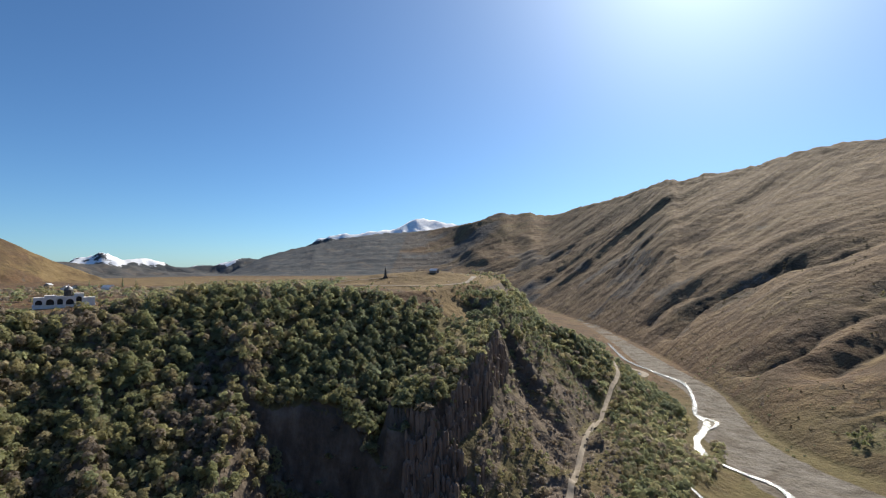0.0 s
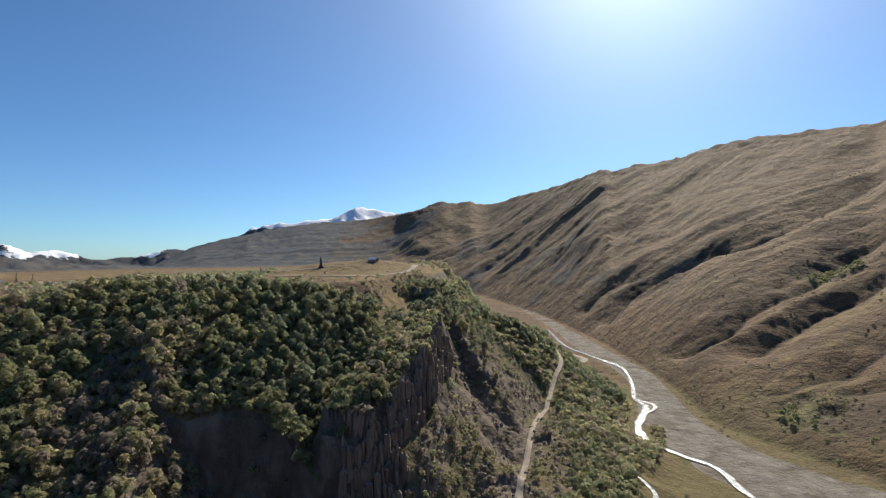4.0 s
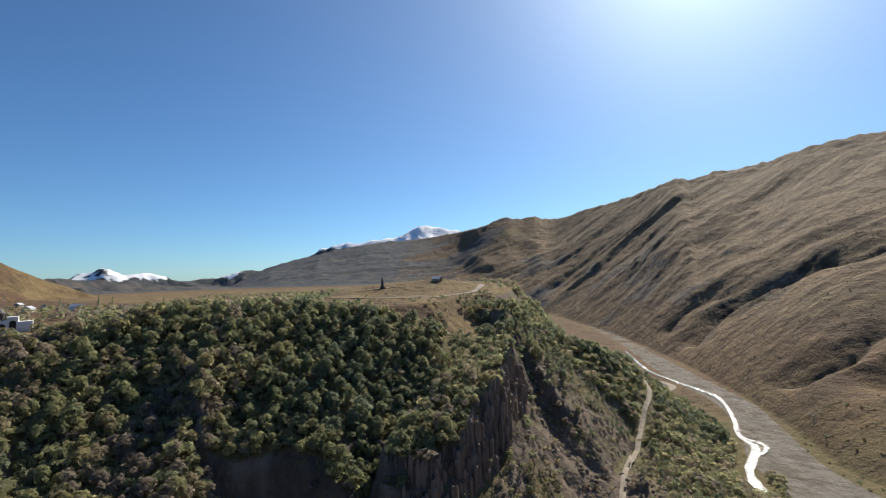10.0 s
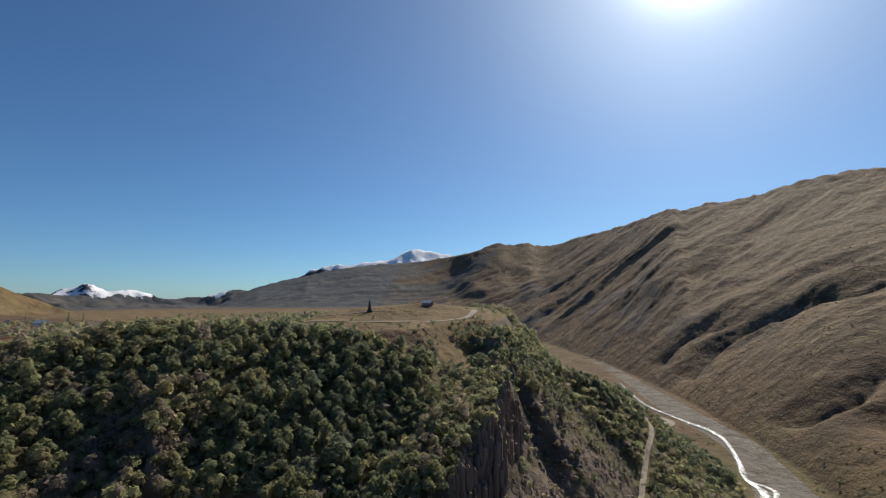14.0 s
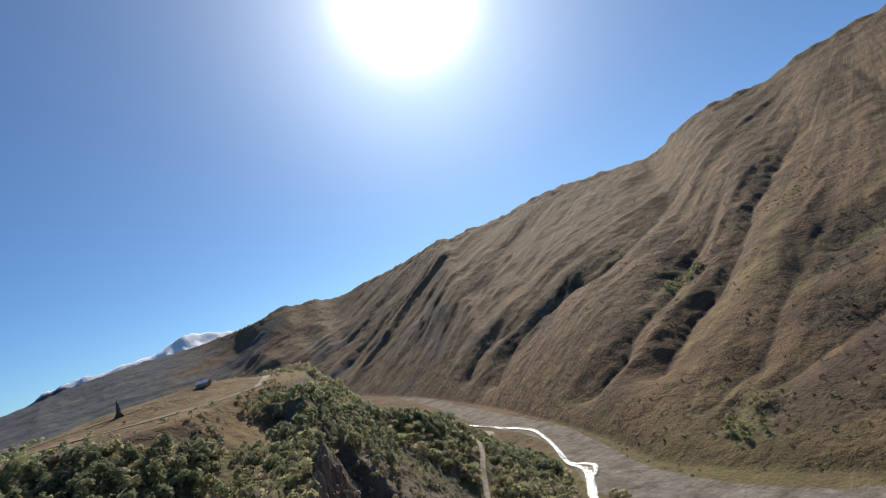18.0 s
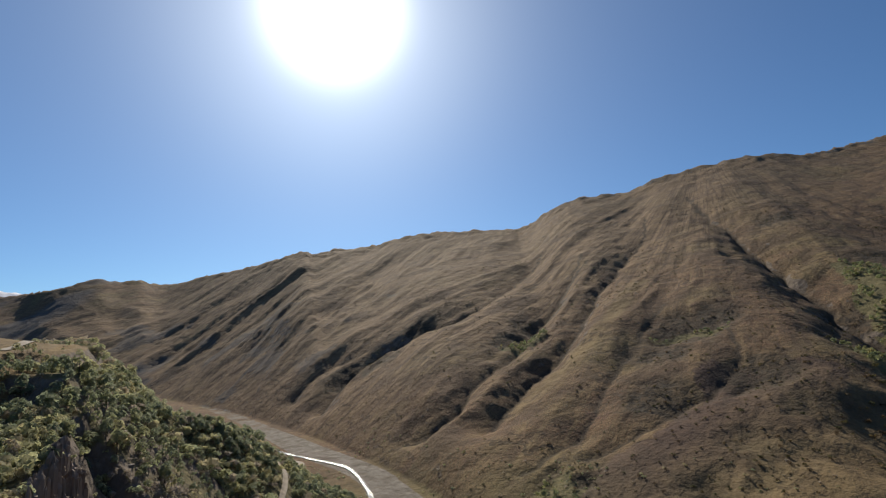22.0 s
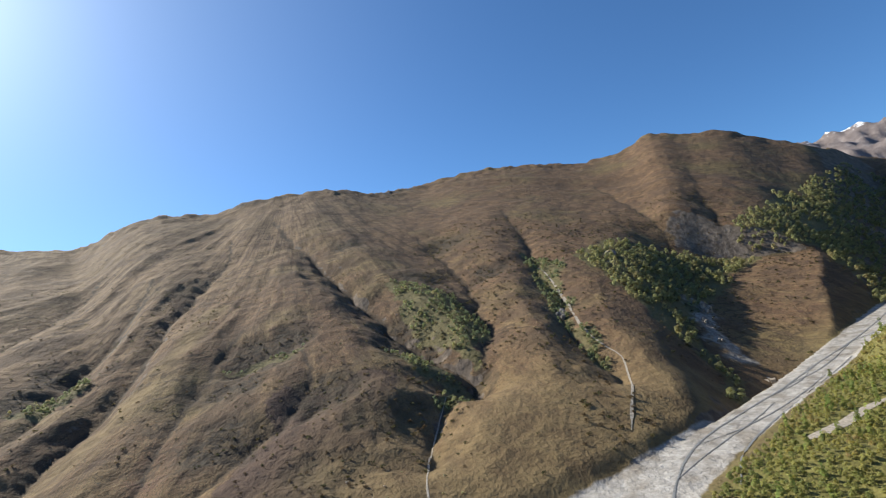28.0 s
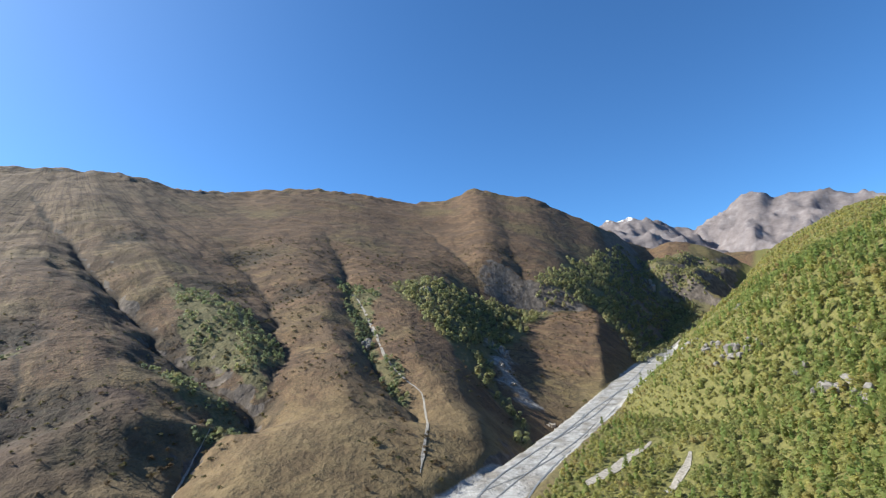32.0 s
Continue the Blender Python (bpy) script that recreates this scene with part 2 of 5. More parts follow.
def basalt_material():
    n = Nodes("basalt", 0.85)
    f = n.noise(0.35, 7, 0.68, (1, 1, 0.25))
    c = n.ramp(f, (0.30, (0.060, 0.047, 0.039)), (0.5, (0.16, 0.122, 0.097)), (0.7, (0.32, 0.255, 0.205)))
    c = n.mix(n.range(n.chance(), 0.3, 1, 0, 0.75), c, (0.27, 0.22, 0.18))
    n.color(c)
    return n.bump(f, 0.6, 0.4).m


def water_material():
    n = Nodes("water", 0.16)
    f = n.noise(0.35, 5, 0.7)
    n.color(n.ramp(f, (0.4, (0.22, 0.24, 0.23)), (0.62, (0.62, 0.64, 0.63))))
    n.b.inputs["Specular IOR Level"].default_value = 0.7
    return n.bump(n.noise(0.8, 4, 0.7), 0.9, 0.5).m


HILL = ground_material()
LEAVES = leaf_material("leaves", ((0.0, (0.225, 0.265, 0.19)), (0.30, (0.29, 0.325, 0.20)), (0.58, (0.365, 0.375, 0.205)), (0.76, (0.44, 0.405, 0.225)), (0.9, (0.41, 0.345, 0.255)), (1.0, (0.37, 0.315, 0.265))))
SPRUCE = leaf_material("spruce_needles", ((0.0, (0.13, 0.21, 0.085)), (0.5, (0.23, 0.32, 0.10)), (1.0, (0.27, 0.31, 0.09))))
GREEN = leaf_material("hazel_leaves", ((0.0, (0.24, 0.28, 0.10)), (0.4, (0.35, 0.36, 0.125)), (0.75, (0.46, 0.415, 0.14)), (1.0, (0.42, 0.33, 0.15))))
WOODLAND = leaf_material("dark_wood_leaves", ((0.0, (0.23, 0.27, 0.15)), (0.35, (0.30, 0.33, 0.16)), (0.7, (0.38, 0.36, 0.17)), (1.0, (0.42, 0.34, 0.18))))
SCRUB = leaf_material("scrub_leaves", ((0.0, (0.045, 0.055, 0.028)), (0.5, (0.085, 0.085, 0.04)), (0.8, (0.13, 0.11, 0.045)), (1.0, (0.14, 0.10, 0.06))))
BARK = plain("bark", (0.05, 0.042, 0.034), (0.16, 0.135, 0.11), 3.0)
BASALT = basalt_material()
STONE = plain("scree_stone", (0.10, 0.085, 0.07), (0.27, 0.235, 0.20), 0.6)
SHINGLE = plain("shingle", (0.17, 0.145, 0.115), (0.40, 0.36, 0.30), 0.5)
WATER = water_material()
CHANNEL = plain("wet_channel", (0.11, 0.112, 0.11), (0.24, 0.24, 0.235), 0.5, 0.4)
DUST = plain("dusty_track", (0.22, 0.185, 0.14), (0.36, 0.31, 0.25), 0.25)
WHITE = plain("white_plaster", (0.68, 0.68, 0.66), (0.84, 0.84, 0.82), 0.5, 0.8)
DARK = plain("dark_glass", (0.02, 0.024, 0.03), (0.05, 0.055, 0.06), 0.5, 0.25)
SLATE = plain("slate_roof", (0.09, 0.095, 0.10), (0.2, 0.2, 0.21), 0.8, 0.6)
TIN = plain("tin_roof", (0.48, 0.50, 0.52), (0.70, 0.71, 0.72), 0.6, 0.45, 0.3)
DARKSTONE = plain("dark_stone", (0.05, 0.047, 0.045), (0.13, 0.12, 0.11), 0.7)
WALLSTONE = plain("rubble_wall", (0.20, 0.17, 0.14), (0.42, 0.37, 0.31), 0.9)
PAINTW = plain("white_car_paint", (0.74, 0.74, 0.74), (0.8, 0.8, 0.8), 1.0, 0.3, 0.0, 0.0)
PAINTD = plain("dark_car_paint", (0.025, 0.027, 0.03), (0.04, 0.042, 0.045), 1.0, 0.3, 0.0, 0.0)
RUBBER = plain("rubber", (0.015, 0.015, 0.015), (0.03, 0.03, 0.03), 8.0, 0.8)


# ---- landforms ----
def hash2(ix, iy, seed):
    n = (ix * 374761393 + iy * 668265263 + seed * 974634777) & 0xFFFFFFFF
    n = ((n ^ (n >> 13)) * 1274126177) & 0xFFFFFFFF
    return ((n ^ (n >> 16)) & 0xFFFF) / 65535.0


def vnoise(x, y, seed=0):
    """Smooth value noise, -1 to 1."""
    fx, fy = np.floor(x), np.floor(y)
    ix, iy = fx.astype(np.int64), fy.astype(np.int64)
    u, v = x - fx, y - fy
    u, v = u * u * u * (u * (u * 6 - 15) + 10), v * v * v * (v * (v * 6 - 15) + 10)
    a, b = hash2(ix, iy, seed), hash2(ix + 1, iy, seed)
    c, d = hash2(ix, iy + 1, seed), hash2(ix + 1, iy + 1, seed)
    return 2 * (a + (b - a) * u + (c - a) * v + (a - b - c + d) * u * v) - 1


def fbm(x, y, octaves=4, seed=0):
    s, a = 0.0, 0.5
    for k in range(octaves):
        s = s + a * vnoise(x * 2 ** k + 17.3 * k, y * 2 ** k - 9.1 * k, seed + k)
        a *= 0.5
    return s


def ridged(x, y, octaves=4, seed=0):
    """0 in the furrows, about 1 on the ribs."""
    s, a, t = 0.0, 0.5, 0.0
    for k in range(octaves):
        s = s + a * (1 - np.abs(vnoise(x * 2 ** k + 31.7 * k, y * 2 ** k + 5.3 * k, seed + k)))
        t, a = t + a, a * 0.5
    return s / t


def along(line, X, Y):
    """Distance to a polyline, which side of it (+ is to its left), how far along, and its further columns there."""
    line = np.asarray(line, float)
    best = np.full(X.shape, 1e18)
    part_no, where = np.zeros(X.shape, np.int32), np.zeros(X.shape)
    for k, (p, q) in enumerate(zip(line[:-1], line[1:])):
        dx, dy = q[0] - p[0], q[1] - p[1]
        n = dx * dx + dy * dy
        ax, ay = X - p[0], Y - p[1]
        u = np.clip((ax * (dx / n) + ay * (dy / n)), 0, 1)
        ax -= u * dx
        ay -= u * dy
        d = ax * ax + ay * ay
        w = d < best
        np.copyto(best, d, where=w)
        np.copyto(where, u, where=w)
        part_no[w] = k
    step = np.hypot(np.diff(line[:, 0]), np.diff(line[:, 1]))
    start = np.concatenate([[0], np.cumsum(step)])
    p, q = line[part_no], line[part_no + 1]
    side = np.sign((q[..., 0] - p[..., 0]) * (Y - p[..., 1]) - (q[..., 1] - p[..., 1]) * (X - p[..., 0]))
    more = [p[..., k] + where * (q[..., k] - p[..., k]) for k in range(2, line.shape[1])]
    return (np.sqrt(best), side, start[part_no] + where * step[part_no], *more)


def smooth(a, b, x):
    t = np.clip((x - a) / (b - a), 0, 1)
    return t * t * (3 - 2 * t)


def soft_max(a, b, k):
    h = np.clip(0.5 + 0.5 * (a - b) / k, 0, 1)
    return b + (a - b) * h + k * h * (1 - h)


def rounded(line, n=6):
    """The polyline as a smooth curve through its corners."""
    p = np.asarray(line, float)
    p = np.vstack([2 * p[0] - p[1], p, 2 * p[-1] - p[-2]])
    out = []
    for a, b, c, d in zip(p[:-3], p[1:-2], p[2:-1], p[3:]):
        for t in np.arange(n) / n:
            out.append(0.5 * (2 * b + (c - a) * t + (2 * a - 5 * b + 4 * c - d) * t * t + (3 * b - a - 3 * c + d) * t ** 3))
    return np.array(out + [p[-2]])


HUB = (60.0, 120.0)


def bearings(line):
    """Bearing from the hub, distance and height along a line, for interpolation."""
    p = rounded(line, 4)
    th = np.degrees(np.arctan2(p[:, 0] - HUB[0], p[:, 1] - HUB[1]))
    th = np.maximum.accumulate(th)
    return th, np.hypot(p[:, 0] - HUB[0], p[:, 1] - HUB[1]), p[:, 2]


# the far side of the valley: crest from north to south, and the foot of its slope
CREST = [(-1900, 3700, -130), (-1711, 3836, -58), (-1425, 3951, 98), (-1047, 4067, 205), (-640, 4151, 288), (-200, 4100, 318), (60, 3800, 330), (220, 3393, 328), (393, 3377, 388), (490, 3360, 368), (587, 3349, 384), (713, 3324, 362), (878, 2973, 391),
         (976, 2677, 398), (1078, 2366, 428), (1140, 2338, 414), (1245, 2310, 450), (1331, 2177, 443), (1424, 1987, 470), (1509, 1854, 479),
         (1658, 1560, 451), (1674, 1462, 443), (1697, 1259, 512), (1808, 1065, 520), (1872, 926, 559), (1959, 664, 576), (2010, 500, 545)]
CREST_SOUTH = [(2200, 327, 590), (2241, 128, 622), (2222, -129, 608), (2175, -368, 560), (2124, -535, 554), (2078, -654, 597), (2029, -764, 557),
         (1968, -880, 523), (1892, -1003, 435), (1830, -1091, 371), (1900, -1350, 300), (1900, -1700, 250)]
FOOT = [(-1700, 2350, -40), (-600, 2550, -50), (-90, 2480, -75), (170, 2250, -115), (330, 1950, -140), (410, 1400, -155), (408, 1035, -158), (370, 717, -158), (335, 549, -158), (305, 430, -156), (345, 270, -150),
        (475, 62, -138), (602, -98, -130), (790, -310, -115), (1000, -560, -95), (1250, -850, -60), (1500, -1150, 20), (1750, -1500, 120)]
# the near side: edge of the high meadow, and the bank below the green slope
RIM = [(-900, 4800, -40, 0.5), (-300, 2600, -30, 0.6), (-200, 1700, -20, 0.6), (-60, 1100, -12, 0.7), (30, 800, -8, 0.95), (66, 640, -11, 1.15), (46, 525, -16, 1.15), (10, 480, -17, 1.0), (-40, 420, -20, 0.66),
       (-104, 407, -18, 0.55), (-158, 392, -15, 0.52), (-204, 370, -20, 0.50), (-244, 342, -28, 0.48), (-320, 260, -30, 0.48), (-380, 100, -20, 0.5), (-360, -100, -10, 0.6), (-220, -330, 0, 0.6),
       (0, -520, 20, 0.6), (250, -700, 60, 0.6), (700, -1200, 120, 0.6), (1300, -2400, 200, 0.6)]
BANK = [(160, 300, 0.1), (300, 190, 0.15), (426, 33, 0.25), (516, -61, 0.3), (663, -229, 0.9), (800, -400, 1.0), (969, -600, 1.0), (1200, -900, 1.0), (2600, -3200, 1.0)]
NOSE = [(34, 440, -42), (24, 388, -52), (8, 340, -62), (-15, 300, -82)]
THICKET = [(262, 700, -156), (240, 640, -148), (205, 560, -138), (168, 480, -132), (135, 410, -127), (105, 340, -126), (85, 280, -130)]
HEADLAND = [(10, 500, -22), (36, 468, -27), (56, 456, -28), (76, 452, -29), (92, 454, -37), (102, 457, -55), (121, 457, -78), (138, 455, -100), (148, 450, -118)]
SPUR = [(70, 505, -46), (117, 516, -66), (160, 547, -86), (200, 605, -110), (236, 665, -136), (262, 705, -154)]          # wooded ridge behind the headland
STREAM = [(350, 1050, 2.7), (322, 900, 3.1), (316, 835, 3.4), (323, 757, 3.4), (331, 684, 3.1), (300, 595, 3.1), (271, 535, 3.1), (266, 503, 3.2), (244, 470, 3.4), (228, 448, 3.7), (217, 420, 3.7), (217, 397, 3.1),
          (224, 376, 2.7), (236, 354, 2.7), (229, 322, 3.1), (226, 294, 3.1), (222, 262, 3.1), (240, 215, 2.7), (300, 150, 2.7), (372, 90, 2.4)]
# farther ranges, each a crest that falls away at the given grade
ALCOVE = [(-104, 300, -78), (-86, 299, -82), (-66, 298, -86), (-44, 296, -91), (-20, 289, -94), (-6, 286, -96)]          # top of the sheer shaded face beside the nose
RIDGES_NORTH = [
    ([(-1400, 4480, 130), (-1269, 4525, 214), (-1024, 4587, 316), (-768, 4637, 345), (-500, 4660, 385), (-265, 4680, 486), (-120, 4690, 455), (87, 4690, 432), (400, 4650, 330)], 0.6),
    ([(-3300, 3450, 0), (-2964, 3740, 26), (-2854, 3820, 80), (-2712, 3920, 134), (-2593, 4000, 74), (-2482, 4070, 87), (-2331, 4150, 29),
      (-2140, 4250, 39), (-1936, 4340, 55), (-1696, 4430, 103), (-1400, 4500, 40)], 0.35),
    ([(-1900, 1500, 60), (-1650, 1900, 40), (-1500, 2200, 10), (-1250, 2500, -25)], 0.25),
    ([(-1500, 700, 330), (-1250, 900, 200), (-1045, 1076, 96), (-975, 1140, 53), (-926, 1180, 19), (-873, 1220, -15)], 0.40),
]
RIDGES_SOUTH = [
    ([(4200, -1900, 800), (3839, -2579, 874), (3629, -2842, 878), (3483, -3004, 790), (3383, -3107, 717)], 0.5),
    ([(3383, -3107, 700), (3303, -3185, 748), (3020, -3431, 940), (2900, -3500, 880), (2805, -3594, 856), (2659, -3693, 860), (2349, -3879, 757), (1800, -4100, 800)], 0.75),
    ([(2300, -900, 420), (1918, -1141, 292), (1822, -1263, 260), (1746, -1348, 295), (1648, -1446, 249), (1570, -1517, 177), (1450, -1600, 90)], 0.55),
]
FAR_RIDGES = RIDGES_NORTH + RIDGES_SOUTH


# gullies of the far slope: how deep and how wide, and their way down
GULLIES_NORTH = [
    (22, 34, [(640, 1020), (582, 1044), (556, 1091), (509, 1100), (455, 1096)]),
    (32, 26, [(1180, 1010), (1062, 976), (749, 887), (649, 930), (612, 978), (576, 1001), (515, 997), (448, 965)]),
    (28, 28, [(1005, 760), (768, 712), (625, 669), (499, 634), (428, 621), (395, 653)]),
    (32, 30, [(1400, 800), (1211, 726), (870, 652), (725, 611), (522, 572), (435, 553)]),
    (22, 24, [(1050, 800), (917, 749), (780, 721), (634, 655)]),
    (15, 20, [(760, 500), (648, 479), (504, 456), (424, 450), (360, 446)]),
    (11, 16, [(721, 401), (603, 352), (521, 363), (442, 394), (405, 418)]),
]
GULLIES_RAVINE = [
    (62, 46, [(1550, 740), (1395, 647), (1015, 419), (796, 282), (679, 197), (632, 191)]),
    (38, 28, [(660, 190), (632, 191), (575, 210), (518, 224), (480, 226)]),
    (9, 14, [(520, 224), (440, 222), (386, 213)]),
    (36, 38, [(1350, 290), (1198, 240), (961, 177), (742, 160), (640, 191)]),
    (34, 30, [(1500, 45), (1315, 40), (1055, 38), (771, 48), (669, 43), (606, 37)]),
]
GULLIES_SOUTH = [
    (4, 9, [(606, 37), (549, 45), (511, 62)]),
    (36, 55, [(1605, -547), (1337, -437), (1154, -377), (923, -194), (844, -131), (724, -98), (646, -81)]),
    (22, 40, [(1756, -295), (1382, -282), (1130, -255), (950, -200)]),
    (20, 26, [(560, 215), (599, 193), (650, 160)]),
    (15, 30, [(628, 470), (690, 420)]),
    (13, 24, [(523, 345), (570, 325)]),
]
GULLIES = GULLIES_NORTH + GULLIES_RAVINE + GULLIES_SOUTH


# scooped hollows of dark scrub on the far slope, their shade also painted in: place and size
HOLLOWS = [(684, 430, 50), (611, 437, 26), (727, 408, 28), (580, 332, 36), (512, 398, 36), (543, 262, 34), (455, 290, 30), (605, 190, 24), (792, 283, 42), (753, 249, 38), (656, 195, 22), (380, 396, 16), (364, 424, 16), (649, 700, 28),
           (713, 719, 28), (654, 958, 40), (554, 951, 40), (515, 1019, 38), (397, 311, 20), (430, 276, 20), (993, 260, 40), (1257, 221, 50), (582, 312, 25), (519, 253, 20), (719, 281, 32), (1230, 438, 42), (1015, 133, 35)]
HEATH = [(601, 373), (619, 271), (506, 245), (420, 265), (369, 300), (346, 369), (369, 405), (441, 370)]          # purple-brown heather
GOLDEN = [(901, 593), (731, 551), (618, 543), (553, 552), (492, 547)]          # a rib of yellow grass


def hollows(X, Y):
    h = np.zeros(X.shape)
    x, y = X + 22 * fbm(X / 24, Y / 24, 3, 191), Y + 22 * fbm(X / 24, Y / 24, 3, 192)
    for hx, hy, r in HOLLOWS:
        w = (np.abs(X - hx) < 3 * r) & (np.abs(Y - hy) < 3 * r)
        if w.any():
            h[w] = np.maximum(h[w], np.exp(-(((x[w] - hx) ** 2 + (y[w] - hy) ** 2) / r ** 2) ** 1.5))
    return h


CREST_B, FOOT_B = bearings(CREST + CREST_SOUTH), bearings(FOOT)
VALLEY_C = rounded(FOOT[4:], 3)
RIM_C, BANK_C, NOSE_C, HEADLAND_C, SPUR_C = rounded(RIM, 3), rounded(BANK, 3), rounded(NOSE, 4), rounded(HEADLAND, 3), rounded(SPUR, 3)
FAR_C = [(rounded(line, 2), grade) for line, grade in FAR_RIDGES]


def far_side(X, Y):
    """Where a place lies on the far slope: 0 at its foot, 1 at its crest; the heights of both; how far beyond the crest."""
    th, r = np.degrees(np.arctan2(X - HUB[0], Y - HUB[1])), np.hypot(X - HUB[0], Y - HUB[1])
    rf, zf = np.interp(th, FOOT_B[0], FOOT_B[1]), np.interp(th, FOOT_B[0], FOOT_B[2])
    rc, zc = np.interp(th, CREST_B[0], CREST_B[1]), np.interp(th, CREST_B[0], CREST_B[2])
    return (r - rf) / (rc - rf), zf, zc, r - rc


def relief(X, Y):
    """Height of the ground."""
    s, zf, zc, over = far_side(X, Y)
    zv = along(VALLEY_C, X, Y)[3]
    floor = zv + 0.6 * fbm(X / 25, Y / 25, 3, 3)
    t = np.clip(s, 0, 1)
    body = zf + (zc - zf) * (0.80 * t + 0.20 * t * t)
    env = np.sin(np.pi * t) ** 0.8
    fan_s, fan_n = np.degrees(np.arctan2(990 - Y, 2500 - X)) * 26, np.degrees(np.arctan2(3000 - Y, 4000 - X)) * 56          # furrows run down from poles behind the crest
    north = smooth(1000, 1450, Y)
    far_n = smooth(2200, 2800, Y - 0.6 * X)
    bend = 0.3 * fbm(X / 300, Y / 300, 2, 8)
    ribs = (1 - north) * ridged(fan_s / 190 + bend, t * 1.2, 4, 21) + north * ridged(fan_n / 210 + bend, t * 1.2, 4, 24)
    ribs = ribs + far_n * (ridged(X / 300 + 0.3 * Y / 300, Y / 700, 5, 23) - ribs)
    bend = 0.4 * fbm(X / 90, Y / 90, 2, 18)
    fine = (1 - north) * ridged(fan_s / 46 + bend, t * 4.0, 3, 25) + north * ridged(fan_n / 50 + bend, t * 4.0, 3, 26)
    fan = np.where(Y > 1225, fan_n, fan_s)
    cuts = np.exp(-np.abs(vnoise(fan / 62 + 0.35 * fbm(X / 120, Y / 120, 3, 28), t * 2.2, 27)) / 0.07) + 0.6 * np.exp(-np.abs(vnoise(fan / 29 + 0.4 * fbm(X / 60, Y / 60, 3, 38), t * 4.5, 37)) / 0.10)
    steps = np.sin((body + 14 * fbm(X / 60, Y / 60, 3, 48)) * 0.9) * smooth(0.0, 0.25, fbm(X / 130, Y / 130, 3, 49))
    body = body + env * ((17 + 18 * smooth(500, 1000, Y) + 26 * north - 38 * far_n + 8 * smooth(0.4, 0.8, t)) * (ribs - 0.62) + (4 + 7 * smooth(200, 480, Y) + 8 * north) * (1 - smooth(0.35, 0.75, t) * (1 - 0.6 * north)) * (fine - 0.62) - (2.6 + 1.8 * smooth(400, 900, Y)) * cuts * smooth(-0.15, 0.2, fbm(X / 160, Y / 160, 3, 47)) * (1 - np.exp(-((Y - 1225) / 70) ** 2)) + 0.7 * steps
                         + 6 * fbm(X / 130, Y / 130, 3, 5) + 2.4 * fbm(X / 34, Y / 34, 3, 6)) + 13 * smooth(0.85, 1.0, t) * fbm(X / 40, Y / 40, 4, 9)
    bx, by = X + 14 * fbm(X / 45, Y / 45, 4, 91), Y + 14 * fbm(X / 45, Y / 45, 4, 92)
    ditch = np.zeros(X.shape)
    for deep, wide, line in GULLIES:
        p = np.array(line)
        hit = (X > p[:, 0].min() - 4 * wide) & (X < p[:, 0].max() + 4 * wide) & (Y > p[:, 1].min() - 4 * wide) & (Y < p[:, 1].max() + 4 * wide)
        if hit.any():
            d, _, u, *_ = along(rounded(line, 3), bx[hit], by[hit])
            reach_ = np.hypot(*np.diff(p, axis=0).T).sum()
            ditch[hit] = np.maximum(ditch[hit], deep * (0.27 * np.exp(-d / (0.34 * wide)) + 0.44 * np.exp(-(d / (1.35 * wide)) ** 2)) * smooth(0, 0.10, t[hit]) * smooth(-0.1 * reach_, 0.6 * reach_, u))
    body = body - ditch - (3.0 + 1.6 * smooth(520, 440, Y)) * hollows(X, Y)
    # the rounded pasture hill beside the gorge
    th = np.degrees(np.arctan2(X - HUB[0], Y - HUB[1]))
    hill = -142 + 0.30 * (X - 700) - 0.10 * (Y + 200) + 8 * fbm(X / 90, Y / 90, 4, 55) + 1.1 * np.maximum(np.hypot(X - HUB[0], Y - HUB[1]) - 1180, 0)
    body = body + smooth(103, 116, th) * smooth(136, 126, th) * (np.minimum(body, hill) - body)
    cut = smooth(0.0, 0.012, s) * np.exp(-((Y - 110) / 260) ** 4)         # the bank that the stream has cut
    body = body + 4.5 * cut * (X > 300)
    z = np.where(s > 0, body - 0.5 * np.maximum(over, 0), floor)
    # the green slope above the near bank
    db, sb, ub, kb = along(BANK_C, X, Y)
    south = sb < 0
    step = 140 * (1 - smooth(0.25, 0.9, kb))
    rise = 0.15 * np.minimum(db, step) + 0.78 * np.maximum(db - step, 0)
    rise = 240 * np.tanh(rise / 240) * smooth(0.1, 0.3, kb) + (14 * fbm(X / 70, Y / 70, 4, 12)) * smooth(10, 80, db)
    green = np.where(south, zv + rise, -400)
    # the high meadow, and the wooded slope below its edge
    dr, sr, ur, zr, grade = along(RIM_C, X, Y)
    out = np.where(sr > 0, dr, -dr)                 # RIM runs from the far north back to the south: the valley is to its left
    knoll = 10 * np.exp(-((X + 70) / 60) ** 2 - ((Y - 575) / 45) ** 2)
    knoll = knoll + 8 * np.exp(-((X + 2) / 42) ** 2 - ((Y - 572) / 48) ** 2)
    plain_ = -17 + 8 * np.tanh((X + 100) / 150) - 0.005 * np.maximum(Y - 400, 0)
    meadow = zr + (plain_ - zr) * smooth(0, 140, dr) + 1.6 * fbm(X / 40, Y / 40, 4, 30) + knoll
    wood = zr - grade * np.maximum(out - 6, 0) + smooth(10, 90, out) * (44 * (ridged(np.arctan2(X + 40, Y - 60) * 3.3, out / 400, 2, 41) - 0.72) + 5 * fbm(X / 18, Y / 18, 3, 44))
    near = np.where(out > 0, wood, meadow)
